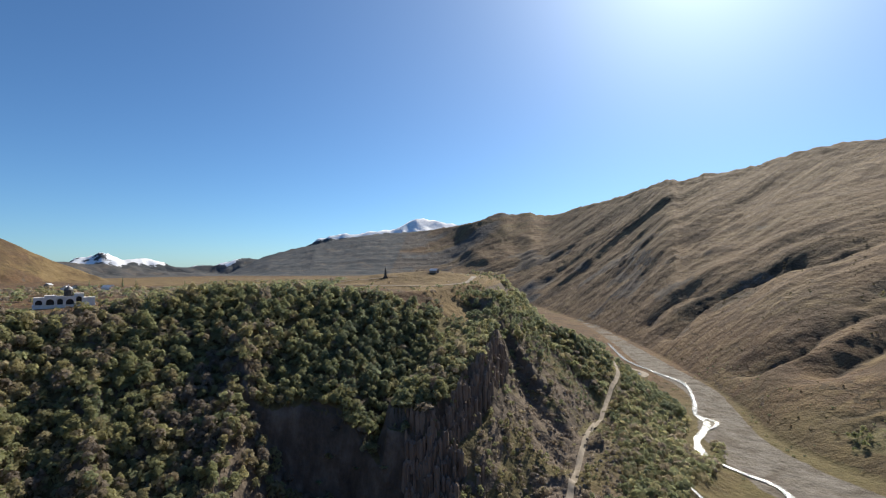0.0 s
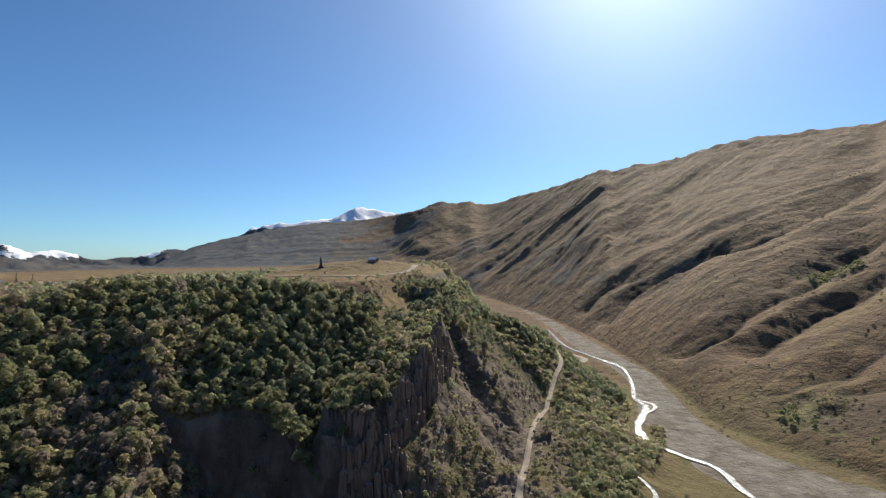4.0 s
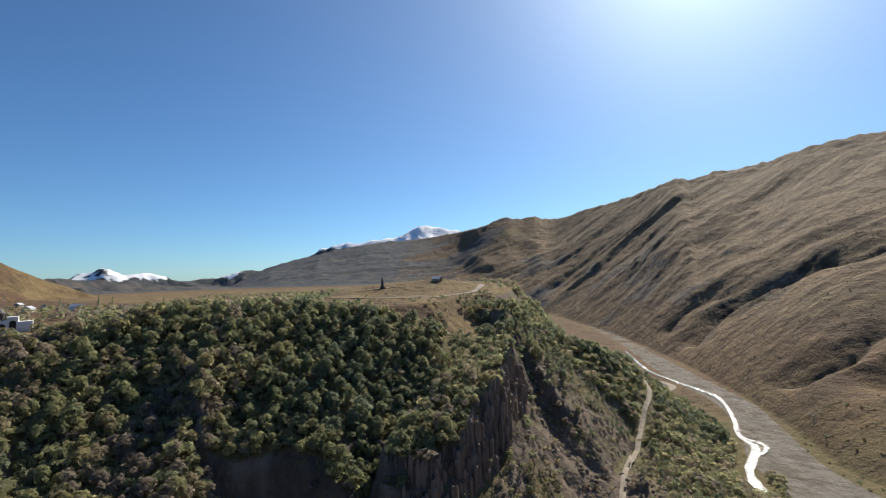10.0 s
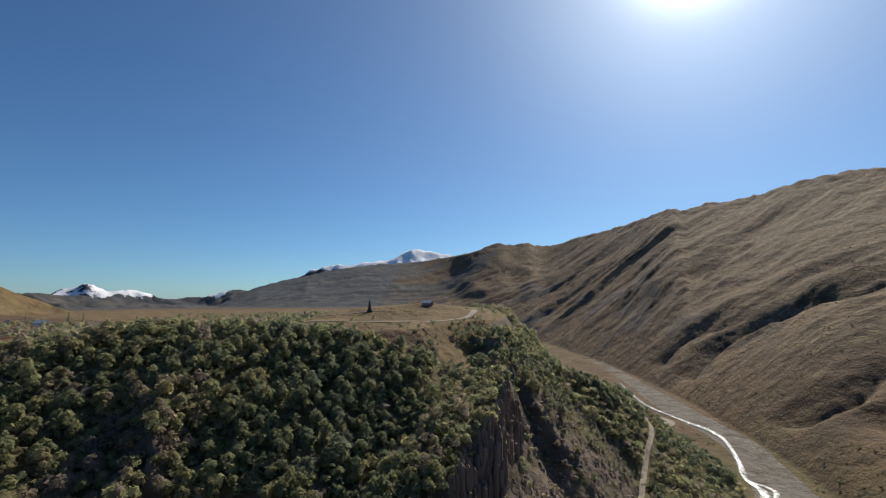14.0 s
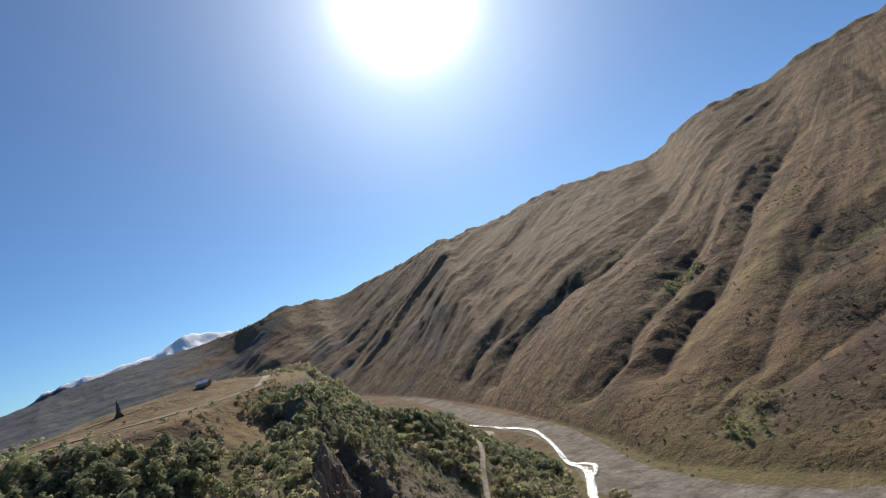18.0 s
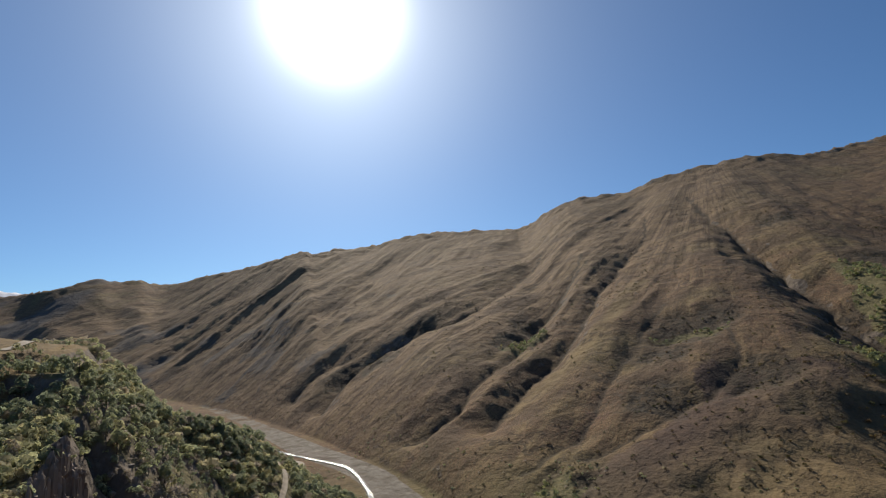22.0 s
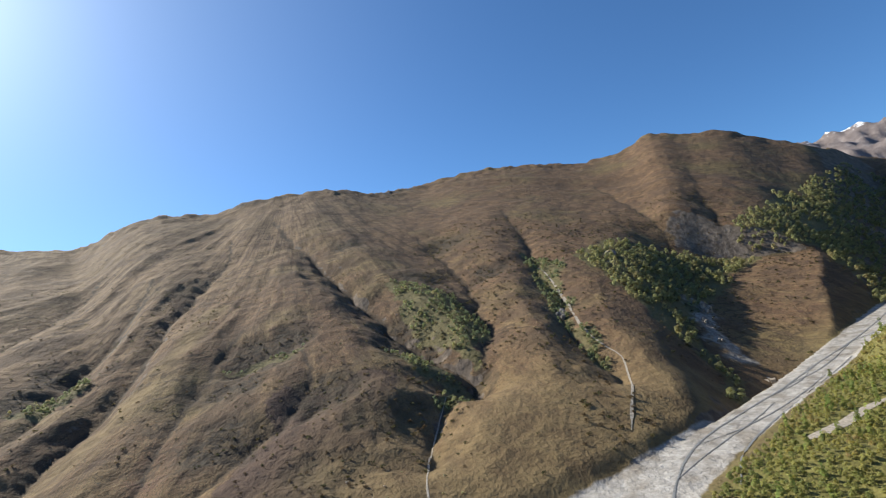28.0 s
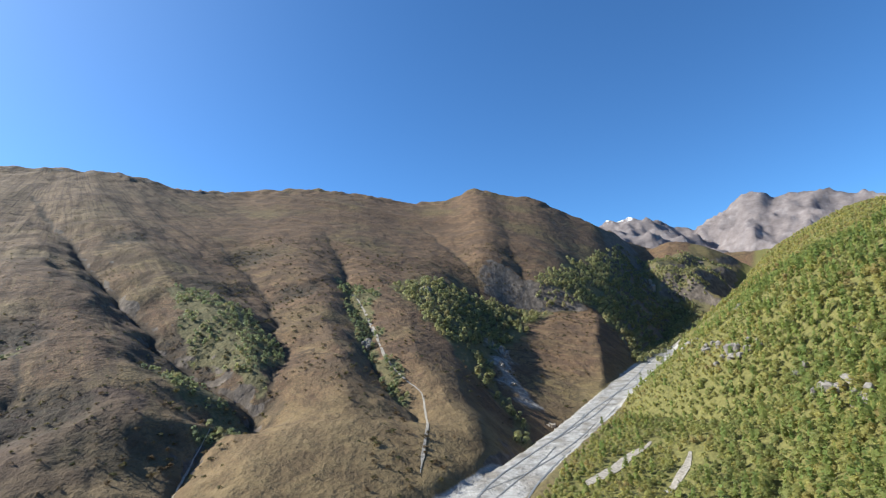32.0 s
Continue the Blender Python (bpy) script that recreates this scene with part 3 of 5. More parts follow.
    # the basalt nose and the headland
    for line, top, steep, tall, foot, seed in ((NOSE_C, 15, 2.7, 56, 0.62, 50), (HEADLAND_C, 10, 1.35, 66, 0.75, 60), (SPUR_C, 5, 0.85, 60, 0.6, 68)):
        w = (X > -300) & (X < 400) & (Y > 100) & (Y < 700)
        if not w.any():
            continue
        x, y = X[w], Y[w]
        dn, sn, un, zn = along(line, x, y)
        dn = np.maximum(dn - top * (1 + 0.5 * fbm(x / 14, y / 14, 3, seed)), 0)
        if seed == 60:          # the headland's eastern flank lies back
            steep = steep * (1 - 0.45 * smooth(92, 124, x))
        cliff = np.minimum(dn * steep, tall) + np.maximum(dn - tall / steep, 0) * foot
        top_z = zn + 1.5 * fbm(x / 12, y / 12, 3, seed + 5) - cliff
        if seed == 60:          # the road is cut into its foot
            top_z = np.minimum(top_z, -124 + 1.1 * np.maximum(along([(73, 288), (82, 311), (94, 340), (109, 376), (129, 413), (155, 465), (180, 512)], x, y)[0] - 5, 0))
        near[w] = np.maximum(near[w], top_z)
    w = (X > 0) & (X < 450) & (Y > 150) & (Y < 850)
    if w.any():
        x, y = X[w], Y[w]
        d, _, _, zl = along(THICKET, x, y)
        near[w] = np.maximum(near[w], zl - 0.30 * np.maximum(d - 6, 0) + 3 * fbm(x / 25, y / 25, 3, 66))
    w = (X > 150) & (X < 420) & (Y > 300) & (Y < 860)
    if w.any():
        d = along(STREAM, X[w], Y[w])[0]
        near[w] = np.minimum(near[w], zv[w] + 0.4 * np.maximum(d - 8, 0) + 2.5 * np.maximum(d - 26, 0))
    w = (X > -180) & (X < 60) & (Y > 90) & (Y < 330)
    if w.any():
        x, y = X[w], Y[w]
        d, sd, _, zl = along(ALCOVE, x, y)
        d = np.maximum(d - 3 - 3 * fbm(x / 9, y / 9, 3, 87), 0)
        sheer = zl - np.minimum(3.2 * d, 46) - 0.35 * np.maximum(d - 15, 0) + 1.2 * np.maximum(-78 - x, 0) + 1.6 * np.maximum(x + 4, 0)
        near[w] = np.where(sd < 0, np.minimum(near[w], sheer), near[w])
    z = soft_max(np.maximum(near, green), z, 6.0)
    w = np.hypot(X - HUB[0], Y - HUB[1]) > 900
    if w.any():
        x, y, far = X[w], Y[w], z[w]
        for k, (line, grade) in enumerate(FAR_C):
            d, _, u, zl = along(line, x, y)
            rough = smooth(0, 260, d) * (240 if k in (4, 5) else 150) * (ridged(x / 330, y / 330, 5, 70 + k) - 0.64) + (34 if k < 2 else 22) * fbm(x / 120, y / 120, 5, 80 + k) + (95 if k in (4, 5) else 26) * (ridged(x / 150, y / 150, 4, 90 + k) - 0.66)
            far = np.maximum(far, zl - grade * d + rough * (0.35 if k == 3 else 1.0))
        z[w] = far
    return z


# the stony bed of the stream: middle line and half its width
BED = [(420, 1600, 16), (400, 1250, 18), (372, 1000, 20), (346, 800, 24), (334, 650, 20), (298, 540, 22), (262, 440, 28), (262, 330, 36), (316, 215, 42), (405, 105, 36),
       (478, 22, 26), (560, -80, 24), (648, -185, 24), (735, -290, 26), (880, -455, 26), (1050, -660, 26)]
BED_C = rounded(BED, 4)


def inside(ring, X, Y):
    """Which places lie inside a ring of corners, whose sides are ragged."""
    X, Y = X + 26 * fbm(X / 40, Y / 40, 3, 151), Y + 26 * fbm(X / 40, Y / 40, 3, 152)
    hit = np.zeros(X.shape, bool)
    for (ax, ay), (bx, by) in zip(ring, ring[1:] + ring[:1]):
        if ay != by:
            hit ^= ((ay > Y) != (by > Y)) & (X < (bx - ax) * (Y - ay) / (by - ay) + ax)
    return hit


# woods and thickets of the far side
GORGE_WOOD = [(1108, -107), (1138, -231), (1141, -370), (1727, -1102), (1531, -1410), (1298, -1009), (1080, -760), (940, -540), (880, -462), (985, -478), (1075, -500), (1120, -420), (1060, -330), (897, -181),
              (780, -111), (709, -105), (605, -86), (599, -62), (722, -81), (800, -66), (924, -53), (1014, -27)]
RAVINE_WOODS = [[(976, 320), (960, 275), (914, 204), (793, 164), (708, 175), (682, 190), (742, 217), (770, 255)],
                [(693, 288), (735, 255), (671, 210), (655, 193), (620, 209), (646, 253)],
                [(1114, 62), (1039, -1), (806, 35), (692, 25), (664, 21), (652, 47), (767, 56)],
                [(620, 690), (680, 690), (700, 660), (625, 640)], [(580, 230), (560, 215), (600, 185), (625, 200)],
                [(640, 480), (690, 430), (700, 395), (670, 410)], [(357, 435), (385, 424), (377, 394), (342, 376), (334, 405)]]


LIP = [(-90, 450), (-66, 404), (-30, 396), (8, 412), (34, 452), (62, 520), (60, 620), (-20, 560)]         # bare grass below the meadow's edge


def near_side(X, Y):
    """Distance out from the meadow's edge (negative on the meadow) and up from the near bank."""
    dr, sr = along(RIM_C, X, Y)[:2]
    db, sb, _, kb = along(BANK_C, X, Y)
    return np.where(sr > 0, dr, -dr), np.where(sb < 0, db, -db), kb


# ---- the ground, one sheet ----
bear = np.concatenate([np.arange(-64, 152, 0.24), np.arange(152, 296, 1.5)])     # degrees clockwise from +y
reach = np.concatenate([[0.5], np.geomspace(60, 420, 230, endpoint=False), np.geomspace(420, 2600, 270, endpoint=False), np.geomspace(2600, 4840, 80)])
TH, RR = np.meshgrid(np.radians(bear), reach)
GX, GY = HUB[0] + RR * np.sin(TH), HUB[1] + RR * np.cos(TH)
GZ = relief(GX, GY)


def grid_mesh(name, X, Y, Z, wrap):
    r, c = X.shape
    m = bpy.data.meshes.new(name)
    i, j = np.meshgrid(np.arange(r - 1), np.arange(c if wrap else c - 1), indexing="ij")
    k = (j + 1) % c
    quads = np.stack([(i + 1) * c + j, (i + 1) * c + k, i * c + k, i * c + j], -1).reshape(-1, 4)
    m.vertices.add(r * c)
    m.vertices.foreach_set("co", np.stack([X, Y, Z], -1).ravel())
    m.loops.add(quads.size)
    m.loops.foreach_set("vertex_index", quads.ravel().astype(np.int32))
    m.polygons.add(len(quads))
    m.polygons.foreach_set("loop_start", np.arange(0, quads.size, 4, dtype=np.int32))
    m.polygons.foreach_set("use_smooth", np.ones(len(quads), bool))
    m.update(calc_edges=True)
    return m


me = grid_mesh("ground", GX, GY, GZ, True)
me.materials.append(HILL)
ground = tagged(new("ground", me), "dry brown mountain grassland with gullies, rock and valley gravel", "ground", kind="structure")


def cover(name, values, low=0, high=1):
    a = me.attributes.new(name, "FLOAT", "POINT")
    a.data.foreach_set("value", np.clip(values, low, high).astype(np.float32).ravel())


out, up, kb = near_side(GX, GY)
share = far_side(GX, GY)[0]
bd, _, _, bw = along(BED_C, GX, GY)
gx, gy = np.gradient(GZ, axis=1), np.gradient(GZ, axis=0)
wx, wy = np.hypot(np.gradient(GX, axis=1), np.gradient(GY, axis=1)), np.gradient(RR, axis=0)
STEEP = np.hypot(gx / wx, gy / wy)
far_off = np.hypot(GX - 60, GY - 120)
bed = smooth(1.25, 0.75, bd / bw) * (GY < 1500) * (share < 0.01)
bed = np.maximum(bed * (1 - 0.5 * smooth(850, 1100, GY)), smooth(22, 12, np.hypot(GX - 291, GY - 752)))
cover("gravel", bed)
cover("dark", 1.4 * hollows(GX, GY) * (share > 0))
crag_d = along([(905, -168), (874, -176), (835, -160), (795, -142), (760, -134), (730, -133)], GX, GY)[0] + 24 * fbm(GX / 18, GY / 18, 4, 181)
cover("crag", np.maximum(smooth(17, 6, crag_d), smooth(12, 4, np.hypot(GX - 978, GY + 84) + 8 * fbm(GX / 12, GY / 12, 3, 182))))
cover("silt", smooth(150, 330, GY))
wx_, wy_ = GX + 14 * fbm(GX / 45, GY / 45, 4, 91), GY + 14 * fbm(GX / 45, GY / 45, 4, 92)
gully_line = np.zeros(GX.shape)
for deep, wide, line in GULLIES:          # a darker brown strip along the bottoms of the gullies
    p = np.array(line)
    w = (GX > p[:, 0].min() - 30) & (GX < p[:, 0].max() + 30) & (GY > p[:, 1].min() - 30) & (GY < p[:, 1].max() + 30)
    gully_line[w] = np.maximum(gully_line[w], smooth(2 + 0.12 * wide, 1.0, along(rounded(line, 3), wx_[w], wy_[w])[0]))
cover("gully_line", gully_line * (share > 0.01))
cover("hazy_grass", smooth(600, 1100, GY + 0.25 * GX) * (share > 0.01) * smooth(3400, 2600, GY))
cover("heath", inside(HEATH, GX, GY) * 0.95)
valley = (share <= 0.004) & (out > 60) & (up < 30)
cover("lush", np.maximum.reduce([valley * smooth(760, 520, GY) * 0.8, smooth(0, 15, up) * (kb > 0.16) * 0.3, smooth(0.10, 0.0, share) * (share > 0) * (GY < 600) * 0.35]))
lip = inside(LIP, GX, GY)
cover("verdant", smooth(4, 22, up) * (kb > 0.16) * (GY < 0.9 * GX - 300))
gold = smooth(26, 6, along(GOLDEN, GX, GY)[0]) * (share > 0) * smooth(-0.3, 0.1, fbm(GX / 50, GY / 50, 3, 171))
# dry grass on the fans, spread wider to paint in the brightness of haze
fans = 0.8 * smooth(0.18, 0.05, share) * (share > 0) * smooth(-90, 0, GY) * smooth(370, 260, GY) * (GX > 330)
cover("straw", np.maximum(np.maximum(gold, fans), ((out < 8) | lip) * smooth(2500, 1500, far_off) * (share < 0.02) * (up < 0)))
wooded = 0.9 * smooth(-2, 14, out) * smooth(230, 150, out) * (GX < 320) * (GY > -500) * (share <= 0.0)
for ring in [GORGE_WOOD] + RAVINE_WOODS:
    wooded = np.maximum(wooded, inside(ring, GX, GY))
cover("wooded", wooded * (1 - bed) * (1 - lip))
cover("rocky", smooth(0.75, 1.35, STEEP) * (far_off < 2600) * (1 - 0.7 * smooth(4, 22, up) * (kb > 0.16)) + 0.6 * smooth(0.9, 1.6, STEEP) * (far_off >= 2600) * (GY < 0)
      + 0.55 * smooth(0.93, 1.0, share) * (GY < 1300) * (GY > 300) )
cover("peak", (GY < -1500) * smooth(2700, 3300, far_off) + smooth(150, 330, GZ) * (GY > 4300) * (GX < 400) + (GY > 3400) * (GX < -1800) * smooth(-40, 20, GZ))
nd = along(NOSE_C, GX, GY)[0]
cover("scree", smooth(26, 40, nd) * smooth(120, 80, nd) * (GX > -5) * (GY < 420) * smooth(-0.15, 0.15, fbm(GX / 22, GY / 22, 3, 99) + 0.05))
# where forest and painted haze turn the northern slopes blue-grey
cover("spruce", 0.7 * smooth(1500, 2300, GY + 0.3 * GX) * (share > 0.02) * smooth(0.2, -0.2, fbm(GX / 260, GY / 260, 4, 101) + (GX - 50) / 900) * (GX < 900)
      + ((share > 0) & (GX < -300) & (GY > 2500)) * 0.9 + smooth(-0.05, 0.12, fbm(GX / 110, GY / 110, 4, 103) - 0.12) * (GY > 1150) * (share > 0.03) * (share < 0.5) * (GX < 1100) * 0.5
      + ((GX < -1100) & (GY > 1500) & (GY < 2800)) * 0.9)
cover("snow", smooth(215, 330, GZ) * (GY > 4350) * (GX < 330) + smooth(-15, 55, GZ) * (GY > 3500) * (GX < -1800) * (0.69 - 0.22 * smooth(0.5, 1.1, STEEP)) + 0.55 * smooth(760, 900, GZ) * (GY < -1500) * (GX > 3400))
northern = smooth(1000, 1450, GY)
cover("fall", (1 - northern) * np.degrees(np.arctan2(990 - GY, 2500 - GX)) + northern * np.degrees(np.arctan2(3000 - GY, 4000 - GX)) * 2.1, -400, 400)
cover("climb", share, -2, 2)


# ---- helpers for things ----
def height(x, y):
    return float(relief(np.array([float(x)]), np.array([float(y)]))[0])


def part(name, bm, material, parent=None, label=""):
    m = bpy.data.meshes.new(name)
    bm.to_mesh(m)
    bm.free()
    m.materials.append(material)
    ob = new(name, m)
    ob.parent = parent
    if label:
        ob["label"] = label
    return ob


def thing(name, x, y, z, turn=0.0, label="", category="", group="", kind=""):
    ob = new(name)
    ob.empty_display_size = 0.5
    ob.matrix_world = pose(x, y, z, 0, 0, turn)
    return tagged(ob, label, category, group, kind)


def box(bm, cx, cy, cz, sx, sy, sz, bevel=0.0):
    r = bmesh.ops.create_cube(bm, size=1, matrix=Matrix.LocRotScale((cx, cy, cz), None, (sx, sy, sz)))
    if bevel:
        edges = list({e for v in r["verts"] for e in v.link_edges})
        bmesh.ops.bevel(bm, geom=edges, offset=bevel, segments=1, affect="EDGES")
    return bm


def slab(bm, outline, y0, y1):
    """An outline in x and z, pushed through from y0 to y1."""
    a = [bm.verts.new((x, y0, z)) for x, z in outline]
    b = [bm.verts.new((x, y1, z)) for x, z in outline]
    bm.faces.new(a)
    bm.faces.new(b[::-1])
    for k in range(len(a)):
        j = (k + 1) % len(a)
        bm.faces.new((a[j], a[k], b[k], b[j]))
    bmesh.ops.recalc_face_normals(bm, faces=bm.faces)
    return bm


def arch(w, h, n=10):
    """The curve of an arched opening, from its right foot to its left one."""
    r = w / 2
    return [(r, 0.0)] + [(r * math.cos(math.pi * k / n), h - r + r * math.sin(math.pi * k / n)) for k in range(n + 1)] + [(-r, 0.0)]


def ribbon(name, line, lift, material, label, category, wobble=0.0, seed=0):
    """A strip draped over the ground along a line of x, y and half width."""
    p = rounded(line, 8)
    d = np.gradient(p[:, :2], axis=0)
    d /= np.linalg.norm(d, axis=1)[:, None]
    across = np.linspace(-1, 1, 7)
    half = p[:, 2] * (1 + wobble * np.array([fbm(np.array([k * 0.23]), np.array([seed * 3.1]), 3, seed)[0] for k in range(len(p))]))
    X = p[:, 0][:, None] - d[:, 1][:, None] * across * half[:, None]
    Y = p[:, 1][:, None] + d[:, 0][:, None] * across * half[:, None]
    Z = relief(X, Y)
    mid = Z[:, 2:5].mean(1)[:, None]
    Z = np.maximum(Z, 0.4 * Z + 0.6 * mid) + lift - 0.25 * lift * np.abs(across) ** 4
    m = grid_mesh(name, X, Y, Z, False)
    m.materials.append(material)
    return tagged(new(name, m), label, category, kind="structure")


# ---- tracks and water ----
ribbon("stream", [(x, y, 0.85 * w) for x, y, w in STREAM], 0.9, WATER, "glittering grey mountain stream winding over gravel", "stream", 0.5, 1)
ribbon("stream_branch", [(271, 530, 1.2), (279, 510, 1.8), (268, 492, 1.5), (246, 474, 1.2)], 0.9, WATER, "short side arm of the grey stream", "stream", 0.5, 2)
ribbon("stream_arm", [(222, 288, 2.5), (197, 264, 2.5), (180, 245, 2.5), (165, 215, 2.5)], 0.8, WATER, "straight side arm of the grey stream", "stream", 0.3, 3)
ribbon("brook", [(217, 405, 0.8), (199, 388, 1.0), (174, 364, 0.9), (160, 332, 1.2), (162, 309, 1.6), (156, 293, 1.8), (152, 274, 1.4)], 0.8, WATER, "narrow bright brook across the green meadow", "brook", 0.8, 4)
ribbon("brook", [(187, 412, 1.2), (169, 385, 1.6), (157, 364, 1.2)], 0.8, WATER, "narrow bright brook below the thicket", "brook", 0.8, 5)
UPPER = [(372, 90, 1.8), (430, 62, 1.2), (480, 28, 1.4), (525, -22, 1.2), (588, -104, 1.6), (650, -178, 1.2), (712, -258, 1.4), (800, -362, 1.2), (900, -470, 1.2), (1010, -605, 1.2)]
ribbon("stream", [(x, y, 0.75 * w) for x, y, w in UPPER], 0.35, CHANNEL, "thin dark channel of the stream in pale gravel", "stream", 0.8, 6)
for n_, line in enumerate(([(395, 40, 0.7), (455, 5, 1.0), (520, -62, 0.9), (592, -150, 1.0), (640, -205, 0.6)], [(560, -66, 0.5), (600, -128, 0.9), (640, -160, 0.5)], [(430, 62, 0.5), (470, 18, 0.8), (510, -30, 0.7), (548, -70, 0.4)],
                           [(588, -104, 0.4), (622, -158, 0.8), (668, -212, 0.8), (712, -258, 0.4)], [(480, 28, 0.4), (500, -18, 0.7), (545, -84, 0.8), (602, -152, 0.5)], [(712, -258, 0.4), (745, -318, 0.8), (800, -362, 0.4)])):
    ribbon("stream_arm", [(x, y, 0.7 * w) for x, y, w in line], 0.35, CHANNEL, "narrow dark braid between pale gravel bars", "stream", 0.9, 40 + n_)
ROAD = [(290, 800, 3.0), (283, 765, 4.0), (286, 742, 4.6), (276, 718, 4.2), (254, 702, 2.4), (226, 668, 2.0), (208, 610, 1.8), (194, 556, 1.8), (180, 512, 1.8), (155, 465, 1.8), (129, 413, 1.8), (109, 376, 1.8),
        (94, 340, 1.8), (82, 311, 1.9), (73, 288, 1.9), (60, 255, 2.0), (45, 210, 2.0)]
ribbon("road", ROAD, 0.7, DUST, "pale dusty gravel road across the scree", "road", 0.12, 9)
ribbon("road", [(290, 800, 3.2), (302, 768, 4.0), (303, 744, 5.0), (292, 728, 5.5), (276, 716, 4.2)], 0.75, DUST, "pale gravel loop at the bend of the road", "road", 0.1, 10)
ribbon("road", [(92, 508, 1.5), (108, 511, 2.2), (119, 514, 2.4), (126, 522, 1.4)], 1.2, DUST, "short pale stretch of road on the wooded spur", "road", 0.2, 19)
ribbon("meadow_track", [(-185, 560, 1.8), (-140, 535, 2.0), (-95, 500, 2.0), (-60, 484, 2.0), (-25, 470, 2.2), (5, 486, 2.4), (22, 512, 2.6), (32, 545, 2.6), (38, 585, 2.6), (36, 612, 2.2)], 0.5, DUST, "pale dirt track round the meadow's edge", "track", 0.3, 11)
ribbon("meadow_track", [(-260, 590, 1.2), (-170, 556, 1.4), (-120, 545, 1.5), (-80, 538, 1.4), (-50, 545, 1.0)], 0.5, DUST, "pale dirt track over the dry meadow", "track", 0.3, 12)
ribbon("meadow_track", [(-420, 470, 1.3), (-330, 440, 1.3), (-260, 440, 1.2)], 0.5, DUST, "pale dirt track over the dry meadow", "track", 0.3, 13)
ribbon("stony_rill", [(600, 212, 0.2), (548, 222, 0.5), (495, 225, 0.7), (440, 222, 0.8), (402, 216, 1.0), (378, 212, 0.4)], 0.35, SHINGLE, "stony dry rill at the mouth of a ravine", "rill", 0.7, 14)
ribbon("stony_rill", [(1085, 46, 0.5), (960, 34, 1.2), (860, 32, 2.0), (766, 38, 1.6), (714, 34, 1.0), (664, 20, 0.8), (625, 26, 0.9), (582, 36, 1.0), (548, 48, 1.1), (516, 60, 1.0), (500, 66, 0.3)], 0.35, SHINGLE, "pale stony rill fanning out on the pasture", "rill", 0.9, 15)
ribbon("rubble_strip", [(440, -28, 3.5), (456, -62, 5), (476, -98, 4), (488, -122, 1)], 0.5, SHINGLE, "strip of bare grey rubble among bushes", "rubble", 0.4, 16)
ribbon("rubble_strip", [(400, -52, 2.5), (420, -90, 3), (436, -112, 1)], 0.5, SHINGLE, "strip of bare grey rubble among bushes", "rubble", 0.4, 17)


# ---- plants ----
def leaf_quads(centre, outward, size, rng):
    """Small four-cornered sprays of leaves that face outward, roughly."""
    n = len(centre)
    o = outward + 0.34 * rng.normal(size=(n, 3)) + np.array((0, 0, 0.35))
    o /= np.linalg.norm(o, axis=1)[:, None] + 1e-9
    a = np.cross(o, rng.normal(size=(n, 3)))
    a /= np.linalg.norm(a, axis=1)[:, None] + 1e-9
    b = np.cross(o, a)
    s = size * rng.uniform(0.7, 1.35, (n, 1))
    corners = [centre + s * (u * a * rng.uniform(0.6, 1.2, (n, 1)) + v * b * rng.uniform(0.6, 1.2, (n, 1))) for u, v in ((-1, -1), (1, -1), (1, 1), (-1, 1))]
    way = outward / (np.linalg.norm(outward, axis=1)[:, None] + 1e-9) + 0.18 * rng.normal(size=(n, 3)) + np.array((0, 0, 0.6))
    return np.stack(corners + [way], 1)


def unit(rng, n, low=-0.35):
    v = rng.normal(size=(n, 3))
    v /= np.linalg.norm(v, axis=1)[:, None]
    v[:, 2] = np.where(v[:, 2] < low, -v[:, 2], v[:, 2])
    return v


def broadleaf(rng, n, spread=1.0):
    """The crown of a tree one unit tall: rounded clumps on limbs, covered in sprays. Each spray has four corners and the way it faces."""
    k = 10
    a = np.arange(k) * 2.4 + rng.uniform(0, 6)
    out = spread * rng.uniform(0.10, 0.21, k)
    lobe = np.stack([out * np.cos(a), out * np.sin(a), rng.uniform(0.36, 0.80, k)], 1)
    r = rng.uniform(0.11, 0.19, k) * (1.3 - 0.5 * lobe[:, 2])
    lobe[0], r[0] = (0, 0, 0.58), 0.25
    lobe[1], r[1] = (rng.normal(0, 0.04), rng.normal(0, 0.04), 0.82), 0.15
    m = 6 * n
    w = rng.choice(k, m, p=r ** 2 / (r ** 2).sum())
    d = unit(rng, m)
    c = lobe[w] + d * (r[w] * rng.uniform(0.86, 1.1, m))[:, None] * (1, 1, 1.15)
    buried = (np.linalg.norm(c[:, None] - lobe[None], axis=2) < 0.8 * r[None]).any(1)
    keep = np.concatenate([np.where(~buried)[0], np.where(buried)[0]])[:n]
    c, d = c[keep], d[keep]
    whole = c - (0, 0, 0.5)
    whole /= np.linalg.norm(whole, axis=1)[:, None] + 1e-9
    return leaf_quads(c, 0.55 * d + 0.45 * whole, 0.064 * math.sqrt(110 / n), rng)


def spruce(rng, n):
    z = 0.08 + 0.92 * rng.uniform(0, 1, n) ** 1.35
    a = rng.uniform(0, 2 * math.pi, n)
    tier = 0.75 + 0.25 * np.sin(z * 44)
    r = (1.02 - z) * 0.21 * tier * rng.uniform(0.75, 1.1, n)
    c = np.stack([r * np.cos(a), r * np.sin(a), z], 1)
    return leaf_quads(c, np.stack([np.cos(a), np.sin(a), np.full(n, 0.5)], 1), 0.05 * math.sqrt(80 / n), rng)


